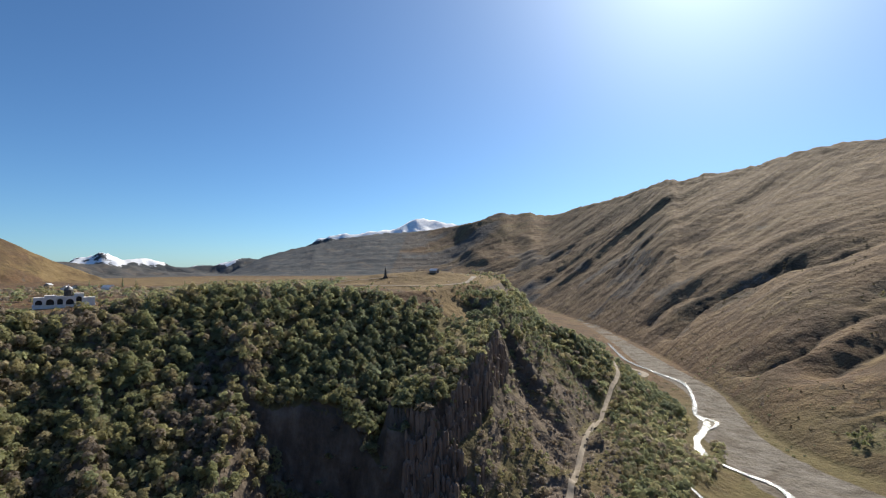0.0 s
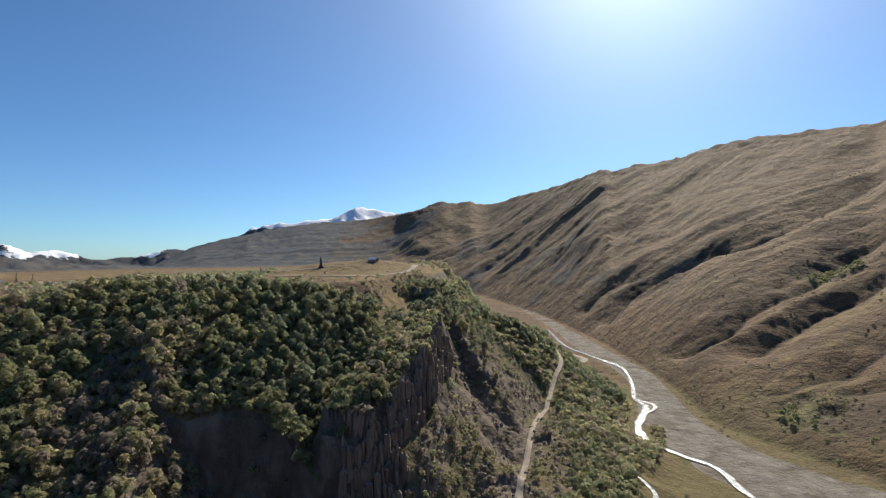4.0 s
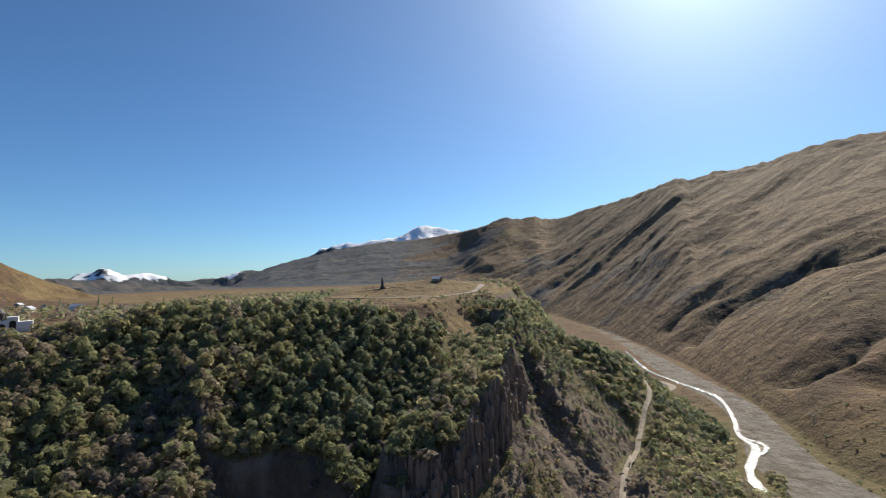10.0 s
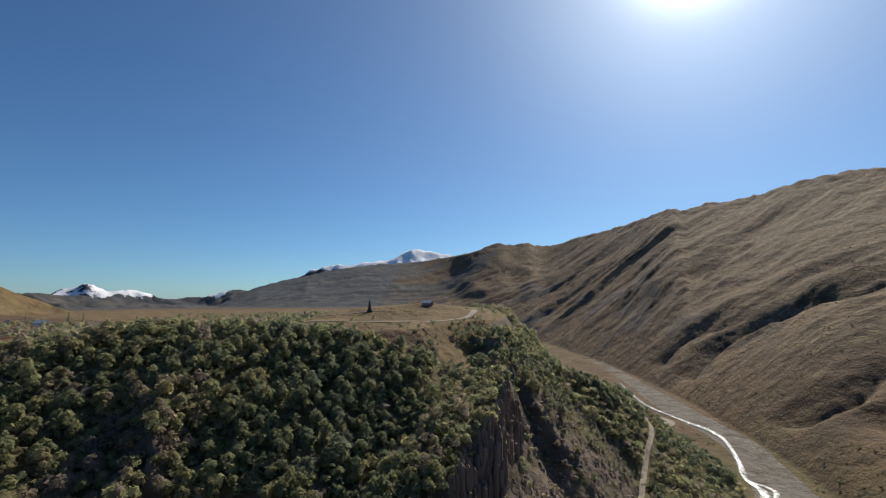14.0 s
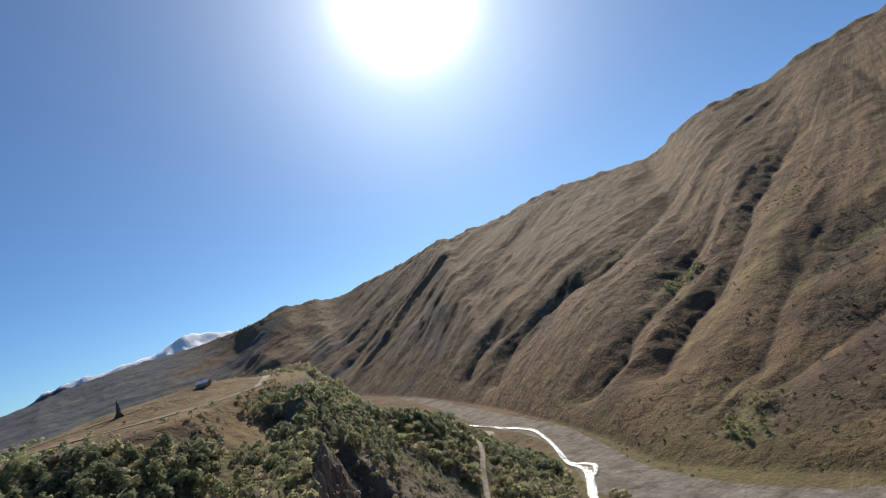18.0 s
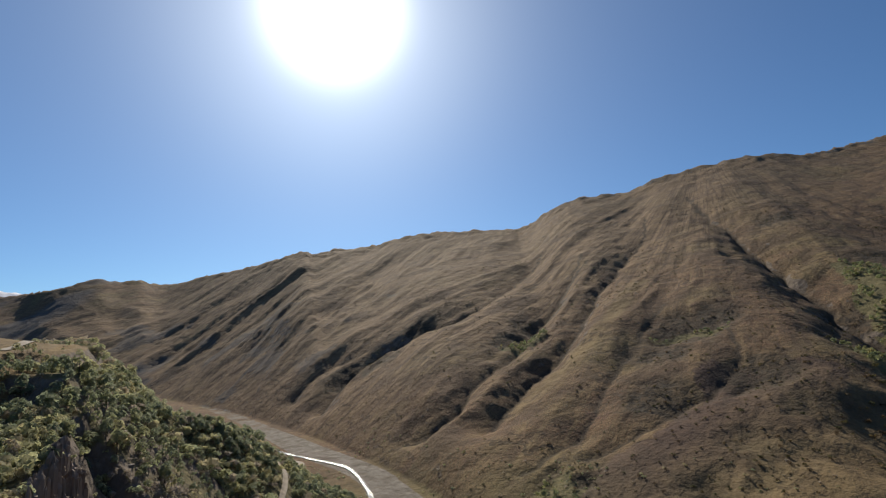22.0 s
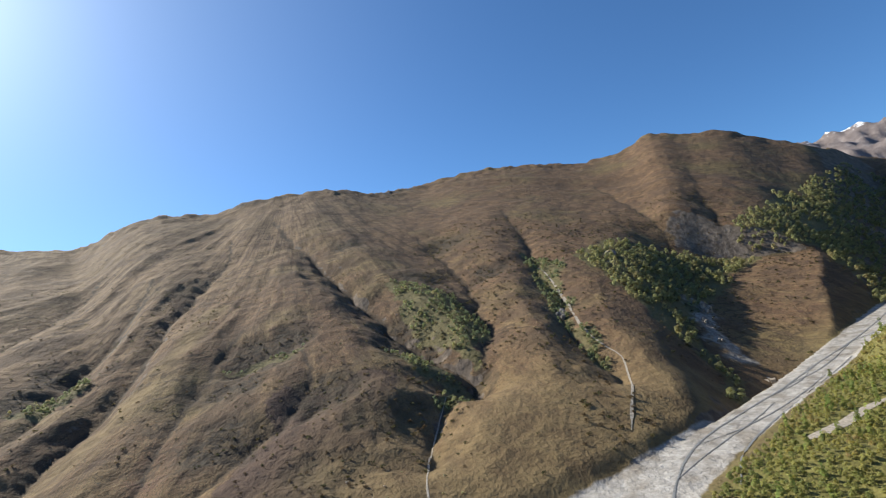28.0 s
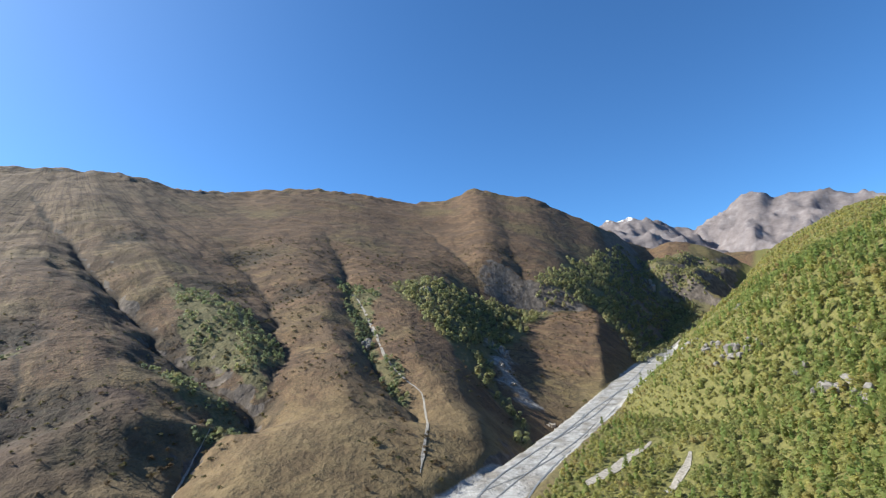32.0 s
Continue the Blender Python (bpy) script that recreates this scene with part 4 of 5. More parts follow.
def bush(rng, n):
    k = 4
    lobe = np.stack([rng.normal(0, 0.3, k), rng.normal(0, 0.3, k), rng.uniform(0.2, 0.5, k)], 1)
    d = unit(rng, n, -0.1)
    w = rng.integers(0, k, n)
    return leaf_quads(lobe[w] + d * rng.uniform(0.3, 0.48, (n, 1)), d, 0.17 * math.sqrt(30 / n), rng)


def stem(h, r):
    """A tapered stem of four sides."""
    c = [(-1, -1), (1, -1), (1, 1), (-1, 1)]
    return np.array([[(c[k][0] * r, c[k][1] * r, 0), (c[k - 3][0] * r, c[k - 3][1] * r, 0), (c[k - 3][0] * r * 0.4, c[k - 3][1] * r * 0.4, h), (c[k][0] * r * 0.4, c[k][1] * r * 0.4, h)] for k in range(4)])


def quads_mesh(name, q, tint, material, stems=None):
    """Sprays as one mesh, shaded as the rounded clumps that they cover."""
    m = bpy.data.meshes.new(name)
    v, way = q[:, :4].reshape(-1, 3), np.repeat(q[:, 4], 4, axis=0)
    ns = 0
    if stems is not None:
        v = np.vstack([v, stems.reshape(-1, 3)])
        way = np.vstack([way, np.repeat(np.cross(stems[:, 1] - stems[:, 0], stems[:, 3] - stems[:, 0]), 4, axis=0)])
        ns = len(stems)
    way = way / (np.linalg.norm(way, axis=1)[:, None] + 1e-9)
    m.vertices.add(len(v))
    m.vertices.foreach_set("co", v.astype(np.float32).ravel())
    m.loops.add(len(v))
    m.loops.foreach_set("vertex_index", np.arange(len(v), dtype=np.int32))
    m.polygons.add(len(v) // 4)
    m.polygons.foreach_set("loop_start", np.arange(0, len(v), 4, dtype=np.int32))
    m.materials.append(material)
    if ns:
        m.materials.append(BARK)
        m.polygons.foreach_set("material_index", np.concatenate([np.zeros(len(q), np.int32), np.ones(ns, np.int32)]))
    m.update(calc_edges=True)
    a = m.attributes.new("tint", "FLOAT", "POINT")
    t = np.zeros(len(v), np.float32)
    t[:4 * len(q)] = np.repeat(tint, 4) if np.ndim(tint) else tint
    a.data.foreach_set("value", t)
    m.attributes.new("custom_normal", "FLOAT_VECTOR", "POINT").data.foreach_set("vector", way.astype(np.float32).ravel())
    return m


def planted(name, kinds, xy, size, tint, material, label, category, seed, trunk=True):
    """Many plants, joined: each place takes one of the kinds, turned and scaled."""
    rng = np.random.default_rng(seed)
    z = relief(xy[:, 0], xy[:, 1])
    Q, T, S = [], [], []
    pick = rng.integers(0, len(kinds), len(xy))
    post = stem(0.5, 0.022)
    for k, q in enumerate(kinds):
        w = np.where(pick == k)[0]
        a = rng.uniform(0, 2 * math.pi, len(w))
        rot = np.zeros((len(w), 3, 3))
        rot[:, 0, 0], rot[:, 0, 1], rot[:, 1, 0], rot[:, 1, 1], rot[:, 2, 2] = np.cos(a), -np.sin(a), np.sin(a), np.cos(a), rng.uniform(0.85, 1.2, len(w))
        rot *= size[w][:, None, None]
        foot = np.stack([xy[w, 0], xy[w, 1], z[w] - 0.15], 1)
        spray = np.einsum("nij,qkj->nqki", rot, q)
        spray[:, :, :4] += foot[:, None, None, :]
        Q.append(spray.reshape(-1, 5, 3))
        T.append(np.repeat(tint[w], len(q)))
        if trunk:
            S.append((np.einsum("nij,qkj->nqki", rot, post) + foot[:, None, None, :]).reshape(-1, 4, 3))
    m = quads_mesh(name, np.concatenate(Q), np.concatenate(T), material, np.concatenate(S) if trunk else None)
    return tagged(new(name, m), label, category, kind="stuff")


def scatter(x0, x1, y0, y1, step, seed):
    rng = np.random.default_rng(seed)
    X, Y = np.meshgrid(np.arange(x0, x1, step), np.arange(y0, y1, step))
    X, Y = X.ravel() + rng.uniform(-0.95, 0.95, X.size) * step, Y.ravel() + rng.uniform(-0.95, 0.95, X.size) * step
    return X, Y, rng.uniform(0, 1, X.size)


def grade_at(X, Y):
    return np.hypot(relief(X + 1.5, Y) - relief(X - 1.5, Y), relief(X, Y + 1.5) - relief(X, Y - 1.5)) / 3


RNG = np.random.default_rng(7)
CROWNS = [broadleaf(RNG, 84, s) for s in (0.9, 1.0, 1.15, 1.3, 0.8, 1.1)]
THIN = [broadleaf(RNG, 24, s) for s in (0.9, 1.1, 1.3)]
SPRUCES = [spruce(RNG, 17) for _ in range(4)]
BUSHES = [bush(RNG, 26) for _ in range(5)]
ROAD_C = rounded(ROAD, 4)

# the wooded slope under the meadow, the headland and the thicket above the stream
X, Y, C = scatter(-400, 330, 90, 760, 5.2, 11)
o, u, kb_ = near_side(X, Y)
Z = relief(X, Y)
steep = grade_at(X, Y)
road_d = along(ROAD_C, X, Y)[0]
bed_d, _, _, bed_w = along(BED_C, X, Y)
nose_d = along(NOSE_C, X, Y)[0]
bare = (nose_d > 24) & (nose_d < 105) & (X > 0) & (Y < 420)
lip_ = inside(LIP, X, Y)
open_patch = fbm(X / 22, Y / 22, 3, 99) > -0.12
keep = (o > 2) & (~lip_ | (C < 0.05) | (along(HEADLAND_C, X, Y)[0] < 24)) & ((o < 215) | (along(THICKET, X, Y)[0] < 75) | (along(SPUR_C, X, Y)[0] < 60)) & (Z > -154.5) & (steep < np.where((Y > 368 + 0.6 * X) & (nose_d < 45), 2.8, 1.9)) & (road_d > 6) & (bed_d > bed_w * 0.95) & ~((nose_d < 38) & (nose_d > 13) & (steep > 1.3) & (Y < 368 + 0.6 * X)) & ~((X > 22) & (X < 118) & (Y > 385) & (Y < 462) & (steep > 0.9) & (C > 0.62) & (along(HEADLAND_C, X, Y)[0] > 10)) & ((np.hypot(X + 268, Y - 345) > 30) | (o > 34))
keep &= np.where(bare & (road_d < 200) & (X < 125), (~open_patch) & (C < 0.55), C < 0.92)
keep &= ~((along(THICKET, X, Y)[0] > 55) & (X > 110) & (Y < 480))
keep &= (along(STREAM, X, Y)[0] > np.where(Y < 480, 28, 15)) | (X < 100)
keep &= ~((X > 246) & (Y > 660))
X, Y, Z, C, o = X[keep], Y[keep], Z[keep], C[keep], o[keep]
r = np.random.default_rng(5)
tall = r.uniform(7.5, 12.0, len(X)) * np.where((X > 0) & (Y > 430) & (along(HEADLAND_C, X, Y)[0] < 40), 0.75, 1.0) * np.where(C > 0.8, 1.25, 1.0) * np.where(o < 12, 0.58, 1.0) * np.where((o < 24) & (X > -5) & (along(HEADLAND_C, X, Y)[0] > 26), 0.42, 1.0) * np.where((X > 95) & (Y < 500), 0.55, 1.0) * (0.85 + 0.3 * fbm(X / 30, Y / 30, 2, 120)) * np.where((nose_d[keep] < 105) & (X > 0) & (Y < 420), 0.6, 1.0)
hue = np.clip(0.32 + 0.45 * fbm(X / 45, Y / 45, 3, 121) + r.normal(0, 0.16, len(X)) + 0.26 * smooth(-70, -190, X) + 0.34 * np.exp(-((X + 128) / 34) ** 2 - ((Y - 275) / 48) ** 2) + 0.12 * smooth(-90, -140, Z) + 0.14 * smooth(260, 190, Y) - 0.22 * ((along(SPUR_C, X, Y)[0] < 45) | (along(THICKET, X, Y)[0] < 70)) * (X > 95), 0, 1)
order = np.argsort(np.hypot(X + 45, Y - 225))
near_trees, rest = order[:230], order[230:]
xy = np.stack([X, Y], 1)
planted("wood", CROWNS, xy[rest], tall[rest], hue[rest], LEAVES, "dense autumn wood of green, olive and brown trees", "wood", 21)


# young growth that fills the gaps between the trees
X2, Y2, C2 = scatter(-400, 330, 90, 760, 4.6, 31)
o2 = near_side(X2, Y2)[0]
n2 = along(NOSE_C, X2, Y2)[0]
keep = (o2 > 4) & (o2 < 215) & ~inside(LIP, X2, Y2) & (relief(X2, Y2) > -154) & (along(ROAD_C, X2, Y2)[0] > 5) & (C2 < 0.8) & ~((n2 > 14) & (n2 < 110) & (X2 > -5) & (Y2 < 465)) & (grade_at(X2, Y2) < 1.3) & ((np.hypot(X2 + 268, Y2 - 345) > 30) | (o2 > 34))
xy = np.stack([X2[keep], Y2[keep]], 1)
planted("undergrowth", [bush(RNG, 20) for _ in range(4)], xy, RNG.uniform(4.0, 7.0, len(xy)), np.clip(RNG.normal(0.3, 0.2, len(xy)), 0, 1), LEAVES, "olive undergrowth between the trees of the slope", "undergrowth", 32, False)


def tree(k):
    """One tree, ten metres tall, with limbs under its crown."""
    root = thing("broadleaf_tree", 0, 0, -400, 0, "leafy tree turning olive on the wooded slope", "tree", "trees of the wooded slope")
    rg = np.random.default_rng(300 + k)
    bm = bmesh.new()
    ends = [((0, 0, 0), (0.15, 0.1, 5.2), 0.26, 0.13)]
    for _ in range(5):
        a, h = rg.uniform(0, 6.28), rg.uniform(2.4, 4.6)
        ends.append(((0.05, 0.03, h), (1.7 * math.cos(a), 1.7 * math.sin(a), h + rg.uniform(1.4, 2.6)), 0.1, 0.04))
    for p, q, r0, r1 in ends:
        p, q = Vector(p), Vector(q)
        turn = (q - p).to_track_quat("Z", "Y").to_matrix().to_4x4()
        bmesh.ops.create_cone(bm, cap_ends=True, segments=6, radius1=r0, radius2=r1, depth=(q - p).length, matrix=Matrix.Translation((p + q) / 2) @ turn)
    part("trunk", bm, BARK, root)
    q = broadleaf(rg, 260, (0.9, 1.05, 1.2, 1.0, 1.3, 0.85)[k]) * 10
    crown = new("crown", quads_mesh("crown", q, 0.12 + 0.06 * k, LEAVES))
    crown.parent = root
    return root


stock = [tree(k) for k in range(6)]
for n, i in enumerate(near_trees):
    base = stock[n % 6]
    m = pose(X[i], Y[i], Z[i] - 0.15, 0, 0, 61 * n % 360)
    if n < 6:
        base.scale = (tall[i] / 10,) * 3
        base.matrix_world = m @ Matrix.Scale(tall[i] / 10, 4)
    else:
        new_tree = copy_thing(base, m)
        new_tree.matrix_world = m @ Matrix.Scale(tall[i] / 10, 4)

# bushes on the high meadow, the scree and the valley pastures
X, Y, C = scatter(-700, 120, 250, 1150, 9.0, 12)
o, u, kb_ = near_side(X, Y)
keep = (o < 2) & (o > -420) & (C < 0.09 + 0.55 * smooth(-45, 0, o) + 0.5 * (X < -60) * (o > -260) + 0.3 * smooth(0.1, 0.3, fbm(X / 60, Y / 60, 3, 131)) * (X < -100)) & (np.hypot(X + 268, Y - 345) > 30) & ~((X > -110) & (X < 40) & (Y > 470) & (C > 0.05))
xy = np.stack([X[keep], Y[keep]], 1)
planted("meadow_bushes", BUSHES, xy, RNG.uniform(1.1, 2.0, len(xy)) ** 2 * np.where(xy[:, 0] < -110, 1.55, 1.0), RNG.uniform(0.1, 1.0, len(xy)), LEAVES, "scattered round bushes on the dry meadow", "bush", 22, False)
X, Y, C = scatter(-8, 190, 230, 440, 5.2, 13)
nose_d = along(NOSE_C, X, Y)[0]
keep = (nose_d > 30) & (nose_d < 150) & (C < 0.8) & (along(ROAD_C, X, Y)[0] > 5) & (relief(X, Y) > -154)
xy = np.stack([X[keep], Y[keep]], 1)
planted("scree_bushes", BUSHES, xy, RNG.uniform(1.2, 3.8, len(xy)), RNG.uniform(0.2, 1.0, len(xy)), LEAVES, "low bushes scattered over the scree", "bush", 23, False)
X, Y, C = scatter(-70, 150, 260, 480, 4.0, 18)
steep = grade_at(X, Y)
keep = (steep > 1.2) & (along(ROAD_C, X, Y)[0] > 7) & (C < np.where((X < -10) & (Y < 306), 0.14, np.where(X > 96, 0.7, np.where((X > 40) & (Y > 425), 0.6, 0.34))))
xy = np.stack([X[keep], Y[keep]], 1)
planted("cliff_bushes", BUSHES, xy, RNG.uniform(1.4, 4.2, len(xy)), RNG.uniform(0.0, 0.8, len(xy)), LEAVES, "bushes clinging to the rock face", "bush", 29, False)
X, Y, C = scatter(330, 1400, -500, 1150, 7.5, 14)
s_ = far_side(X, Y)[0]
hollow = fbm(X / 70, Y / 70, 4, 133)
keep = (s_ > 0.005) & (s_ < 0.85) & (C < 0.015 + 0.055 * smooth(0.08, 0.2, s_) + 0.13 * (Y < 300) * (s_ > 0.12) + 0.35 * smooth(0.12, 0.30, hollow) + 0.55 * smooth(0.3, 0.7, hollows(X, Y)) + 0.22 * inside(HEATH, X, Y))
xy = np.stack([X[keep], Y[keep]], 1)
planted("hillside_scrub", [bush(RNG, 12) for _ in range(4)], xy, RNG.uniform(0.5, 2.2, len(xy)) ** 1.15 * np.where(xy[:, 1] < 260, 1.5, 1.0), RNG.uniform(0.0, 0.9, len(xy)), SCRUB, "dark scrub scattered over the brown hillside", "scrub", 24, False)

# low bushes of the valley pastures and the foot of the far slope
X, Y, C = scatter(90, 480, 150, 760, 6.5, 51)
o, u, kb_ = near_side(X, Y)
s_ = far_side(X, Y)[0]
clump = fbm(X / 30, Y / 30, 3, 53)
bed_d, _, _, bed_w = along(BED_C, X, Y)
keep = (o > 60) & (s_ < 0.06) & (bed_d > bed_w * 1.05) & (along(STREAM, X, Y)[0] > 6) & (along(ROAD_C, X, Y)[0] > 5) & (C < 0.03 + 0.35 * smooth(0.14, 0.3, clump) + 0.5 * (np.hypot(X - 372, Y - 408) < 30))
xy = np.stack([X[keep], Y[keep]], 1)
planted("valley_bushes", BUSHES, xy, RNG.uniform(1.0, 2.6, len(xy)), RNG.uniform(0.1, 0.9, len(xy)), LEAVES, "low bushes scattered over the valley floor", "bush", 52, False)

# woods of the gorge and the ravines opposite
X, Y, C = scatter(560, 1760, -1420, 340, 9.5, 15)
keep = inside(GORGE_WOOD, X, Y) & (C < 0.93) & (fbm(X / 60, Y / 60, 3, 162) > -0.22)
xy = np.stack([X[keep], Y[keep]], 1)
planted("gorge_wood", [broadleaf(RNG, 26, 1.0) for _ in range(4)], xy, RNG.uniform(7, 13, len(xy)), np.clip(RNG.normal(0.10, 0.14, len(xy)), 0, 1), WOODLAND, "dark green wood filling a side gorge", "wood", 25, False)
X, Y, C = scatter(320, 1130, -40, 720, 6.0, 16)
keep = np.zeros(len(X), bool)
for ring in RAVINE_WOODS:
    keep |= inside(ring, X, Y)
keep &= (C < 0.85) & (fbm(X / 28, Y / 28, 3, 161) > -0.10)
xy = np.stack([X[keep], Y[keep]], 1)
planted("ravine_thicket", THIN, xy, RNG.uniform(3.5, 8, len(xy)), np.clip(RNG.normal(0.22, 0.25, len(xy)), 0, 1), WOODLAND, "green and yellow thicket in a ravine", "thicket", 26, False)

# the green slope above the near bank
X, Y, C = scatter(180, 1150, -1150, 60, 4.2, 17)
o, u, kb_ = near_side(X, Y)
bed_d, _, _, bed_w = along(BED_C, X, Y)
strip = np.minimum(along([(440, -28), (456, -62), (476, -98), (488, -122)], X, Y)[0], along([(400, -52), (420, -90), (436, -112)], X, Y)[0])
keep = (u > 8) & (u < 900) & (C < 0.94 - 0.62 * smooth(380, 900, np.hypot(X - 140, Y - 150))) & (kb_ > 0.17) & (bed_d > bed_w + 4) & (C < 0.94) & (strip > 7) & (Y < 0.9 * X - 285)
X, Y, C, u = X[keep], Y[keep], C[keep], u[keep]
conifer = (C < 0.38 * smooth(90, 200, u) + 0.03)
xy = np.stack([X, Y], 1)
size_ = RNG.uniform(2.2, 4.8, len(X)) * (1 + 0.6 * smooth(60, 200, u))
tint_ = np.clip(0.42 + 0.5 * fbm(X / 40, Y / 40, 3, 141) + RNG.normal(0, 0.16, len(X)), 0, 1)
close = np.hypot(X - 140, Y - 150) < 520
FINE = [broadleaf(RNG, 42, s) * (1.25, 1.25, 1.0) for s in (1.0, 1.2, 1.4)]
for name_, kinds_, w in (("green_slope_bushes", FINE, ~conifer & close), ("green_slope_scrub", THIN, ~conifer & ~close)):
    planted(name_, kinds_, xy[w], size_[w], tint_[w], GREEN, "yellow-green hazel and birch scrub covering a steep slope", "scrub", 27, False)
planted("spruces", SPRUCES, xy[conifer], RNG.uniform(6, 13, conifer.sum()), RNG.uniform(0, 0.9, conifer.sum()), SPRUCE, "young green spruces on a steep slope", "spruce", 28, False)


# the far shoulder of the green slope
X, Y, C = scatter(300, 1560, -1900, -700, 11.0, 19)
o, u, kb_ = near_side(X, Y)
keep = (u > 60) & (kb_ > 0.5) & (C < 0.85) & (np.hypot(X - 140, Y - 150) > 900) & (u < 520)
xy = np.stack([X[keep], Y[keep]], 1)
planted("shoulder_wood", [broadleaf(RNG, 15, 0.9) for _ in range(3)], xy, RNG.uniform(7, 13, len(xy)), np.clip(RNG.normal(0.25, 0.2, len(xy)), 0, 1), GREEN, "green wood on the far shoulder of the slope", "wood", 33, False)


# ---- rock ----
def column(bm, x, y, z0, z1, r, lean, rg):
    """A worn six-sided pillar with a shifted waist and a chipped top."""
    n = 6
    a0 = rg.uniform(0, 1)
    rings = []
    for z, k, dx in ((z0, 1.1, 0.0), (z0 + 0.55 * (z1 - z0), rg.uniform(0.8, 1.1), 0.5 * lean), (z1 - rg.uniform(0.6, 2.0), rg.uniform(0.7, 1.0), lean), (z1, 0.3, lean)):
        rings.append([bm.verts.new((x + dx + k * r * math.cos(a0 + 2 * math.pi * j / n), y + k * r * math.sin(a0 + 2 * math.pi * j / n), z + (rg.uniform(-0.6, 0.6) if z > z0 else 0))) for j in range(n)])
    for a, b in zip(rings[:-1], rings[1:]):
        for j in range(n):
            bm.faces.new((a[j], a[(j + 1) % n], b[(j + 1) % n], b[j]))
    bm.faces.new(rings[-1])


cliff = thing("basalt_cliff", 0, 300, -110, 0, "dark basalt cliff of upright columns below the trees", "cliff")
rg = np.random.default_rng(77)
cand = np.stack([rg.uniform(-110, 70, 12000), rg.uniform(255, 420, 12000)], 1)
nd_ = along(NOSE_C, cand[:, 0], cand[:, 1])[0]
gr_ = grade_at(cand[:, 0], cand[:, 1])
cand = cand[(nd_ > 9) & (nd_ < np.where(cand[:, 0] > 24, 26, 42)) & (cand[:, 0] > -22) & (gr_ > 1.3) & (cand[:, 1] < 362 + 0.6 * cand[:, 0])]
cz = relief(cand[:, 0], cand[:, 1])
joined = bmesh.new()
for n, ((x, y), z) in enumerate(zip(cand[:900], cz[:900])):
    tall_ = 2.5 * (max(along(NOSE_C, np.array([x]), np.array([y]))[0][0] - 15, 0) % 4.0) + rg.uniform(-1.5, 2.0)
    args = (z - 14, z + tall_, rg.uniform(0.8, 1.9), rg.uniform(-0.8, 0.8), rg)
    if n < 290:
        bm = bmesh.new()
        column(bm, x, y - 300, args[0] + 110, args[1] + 110, *args[2:])
        part("column", bm, BASALT, cliff)
    else:
        column(joined, x, y - 300, args[0] + 110, args[1] + 110, *args[2:])
tagged(part("column_rubble", joined, BASALT, cliff), kind="stuff")


def crag(bm, x, y, z, s, rg):
    """An angular block with chipped corners."""
    r = bmesh.ops.create_icosphere(bm, subdivisions=1, radius=1)
    k = [rg.uniform(0.55, 1.3) for _ in range(3)]
    m = Euler((rg.uniform(-0.3, 0.3), rg.uniform(-0.3, 0.3), rg.uniform(0, 6))).to_matrix()
    for v in r["verts"]:
        c = Vector((max(-0.72, min(0.72, v.co.x)) * k[0], max(-0.72, min(0.72, v.co.y)) * k[1], max(-0.8, min(0.8, v.co.z)) * k[2] * 1.3))
        v.co = m @ (c * s * rg.uniform(0.85, 1.15)) + Vector((x, y, z))


def outcrop(x, y, w, h, n, material, label):
    rg_ = random.Random(int(x * 7 + y + 5000))
    root = thing("rock_outcrop", x, y, height(x, y), 0, label, "rock", "pale outcrops")
    for _ in range(n):
        dx, dy = rg_.uniform(-w, w), rg_.uniform(-w, w) * 0.6
        bm = bmesh.new()
        crag(bm, dx, dy, height(x + dx, y + dy) - root.location.z + rg_.uniform(0, h * 0.4), rg_.uniform(0.3, 0.62) * h, rg_)
        part("rock", bm, material, root)


PALE = plain("pale_limestone", (0.11, 0.095, 0.08), (0.31, 0.28, 0.245), 0.25, 0.9, 0.0, 0.6)
for x, y, w, h, n in ((868, -172, 14, 9, 10), (815, -150, 12, 8, 8), (770, -134, 10, 7, 7), (1019, -91, 14, 16, 9), (800, 52, 12, 12, 8), (870, -175, 10, 14, 8), (1500, -1020, 14, 22, 5)):
    outcrop(x, y, w, h, n, PALE, "pale limestone crag beside the wooded gorge")
for x, y, w, h, n in ((498, -232, 14, 9, 8), (480, -238, 10, 8, 6), (372, -172, 14, 8, 8), (350, -160, 8, 7, 5), (541, -250, 12, 9, 7), (420, -205, 8, 7, 5), (560, -330, 16, 10, 7), (610, -300, 12, 10, 6), (330, -60, 9, 6, 6)):
    outcrop(x, y, w, h, n, PALE, "pale rock standing out of green bushes")

rg_ = random.Random(9)
bm = bmesh.new()
spots = np.random.default_rng(10).uniform((0, 235), (135, 420), (900, 2))
apart = along(NOSE_C, spots[:, 0], spots[:, 1])[0]
for (x, y), z, d in zip(spots, relief(spots[:, 0], spots[:, 1]), apart):
    if 30 < d < 115:
        crag(bm, x, y, z, rg_.choice((0.5, 0.6, 0.8, 1.1, 1.6)), rg_)
tagged(part("scree_stones", bm, STONE), "grey fallen stones lying on the scree", "stones", kind="stuff")


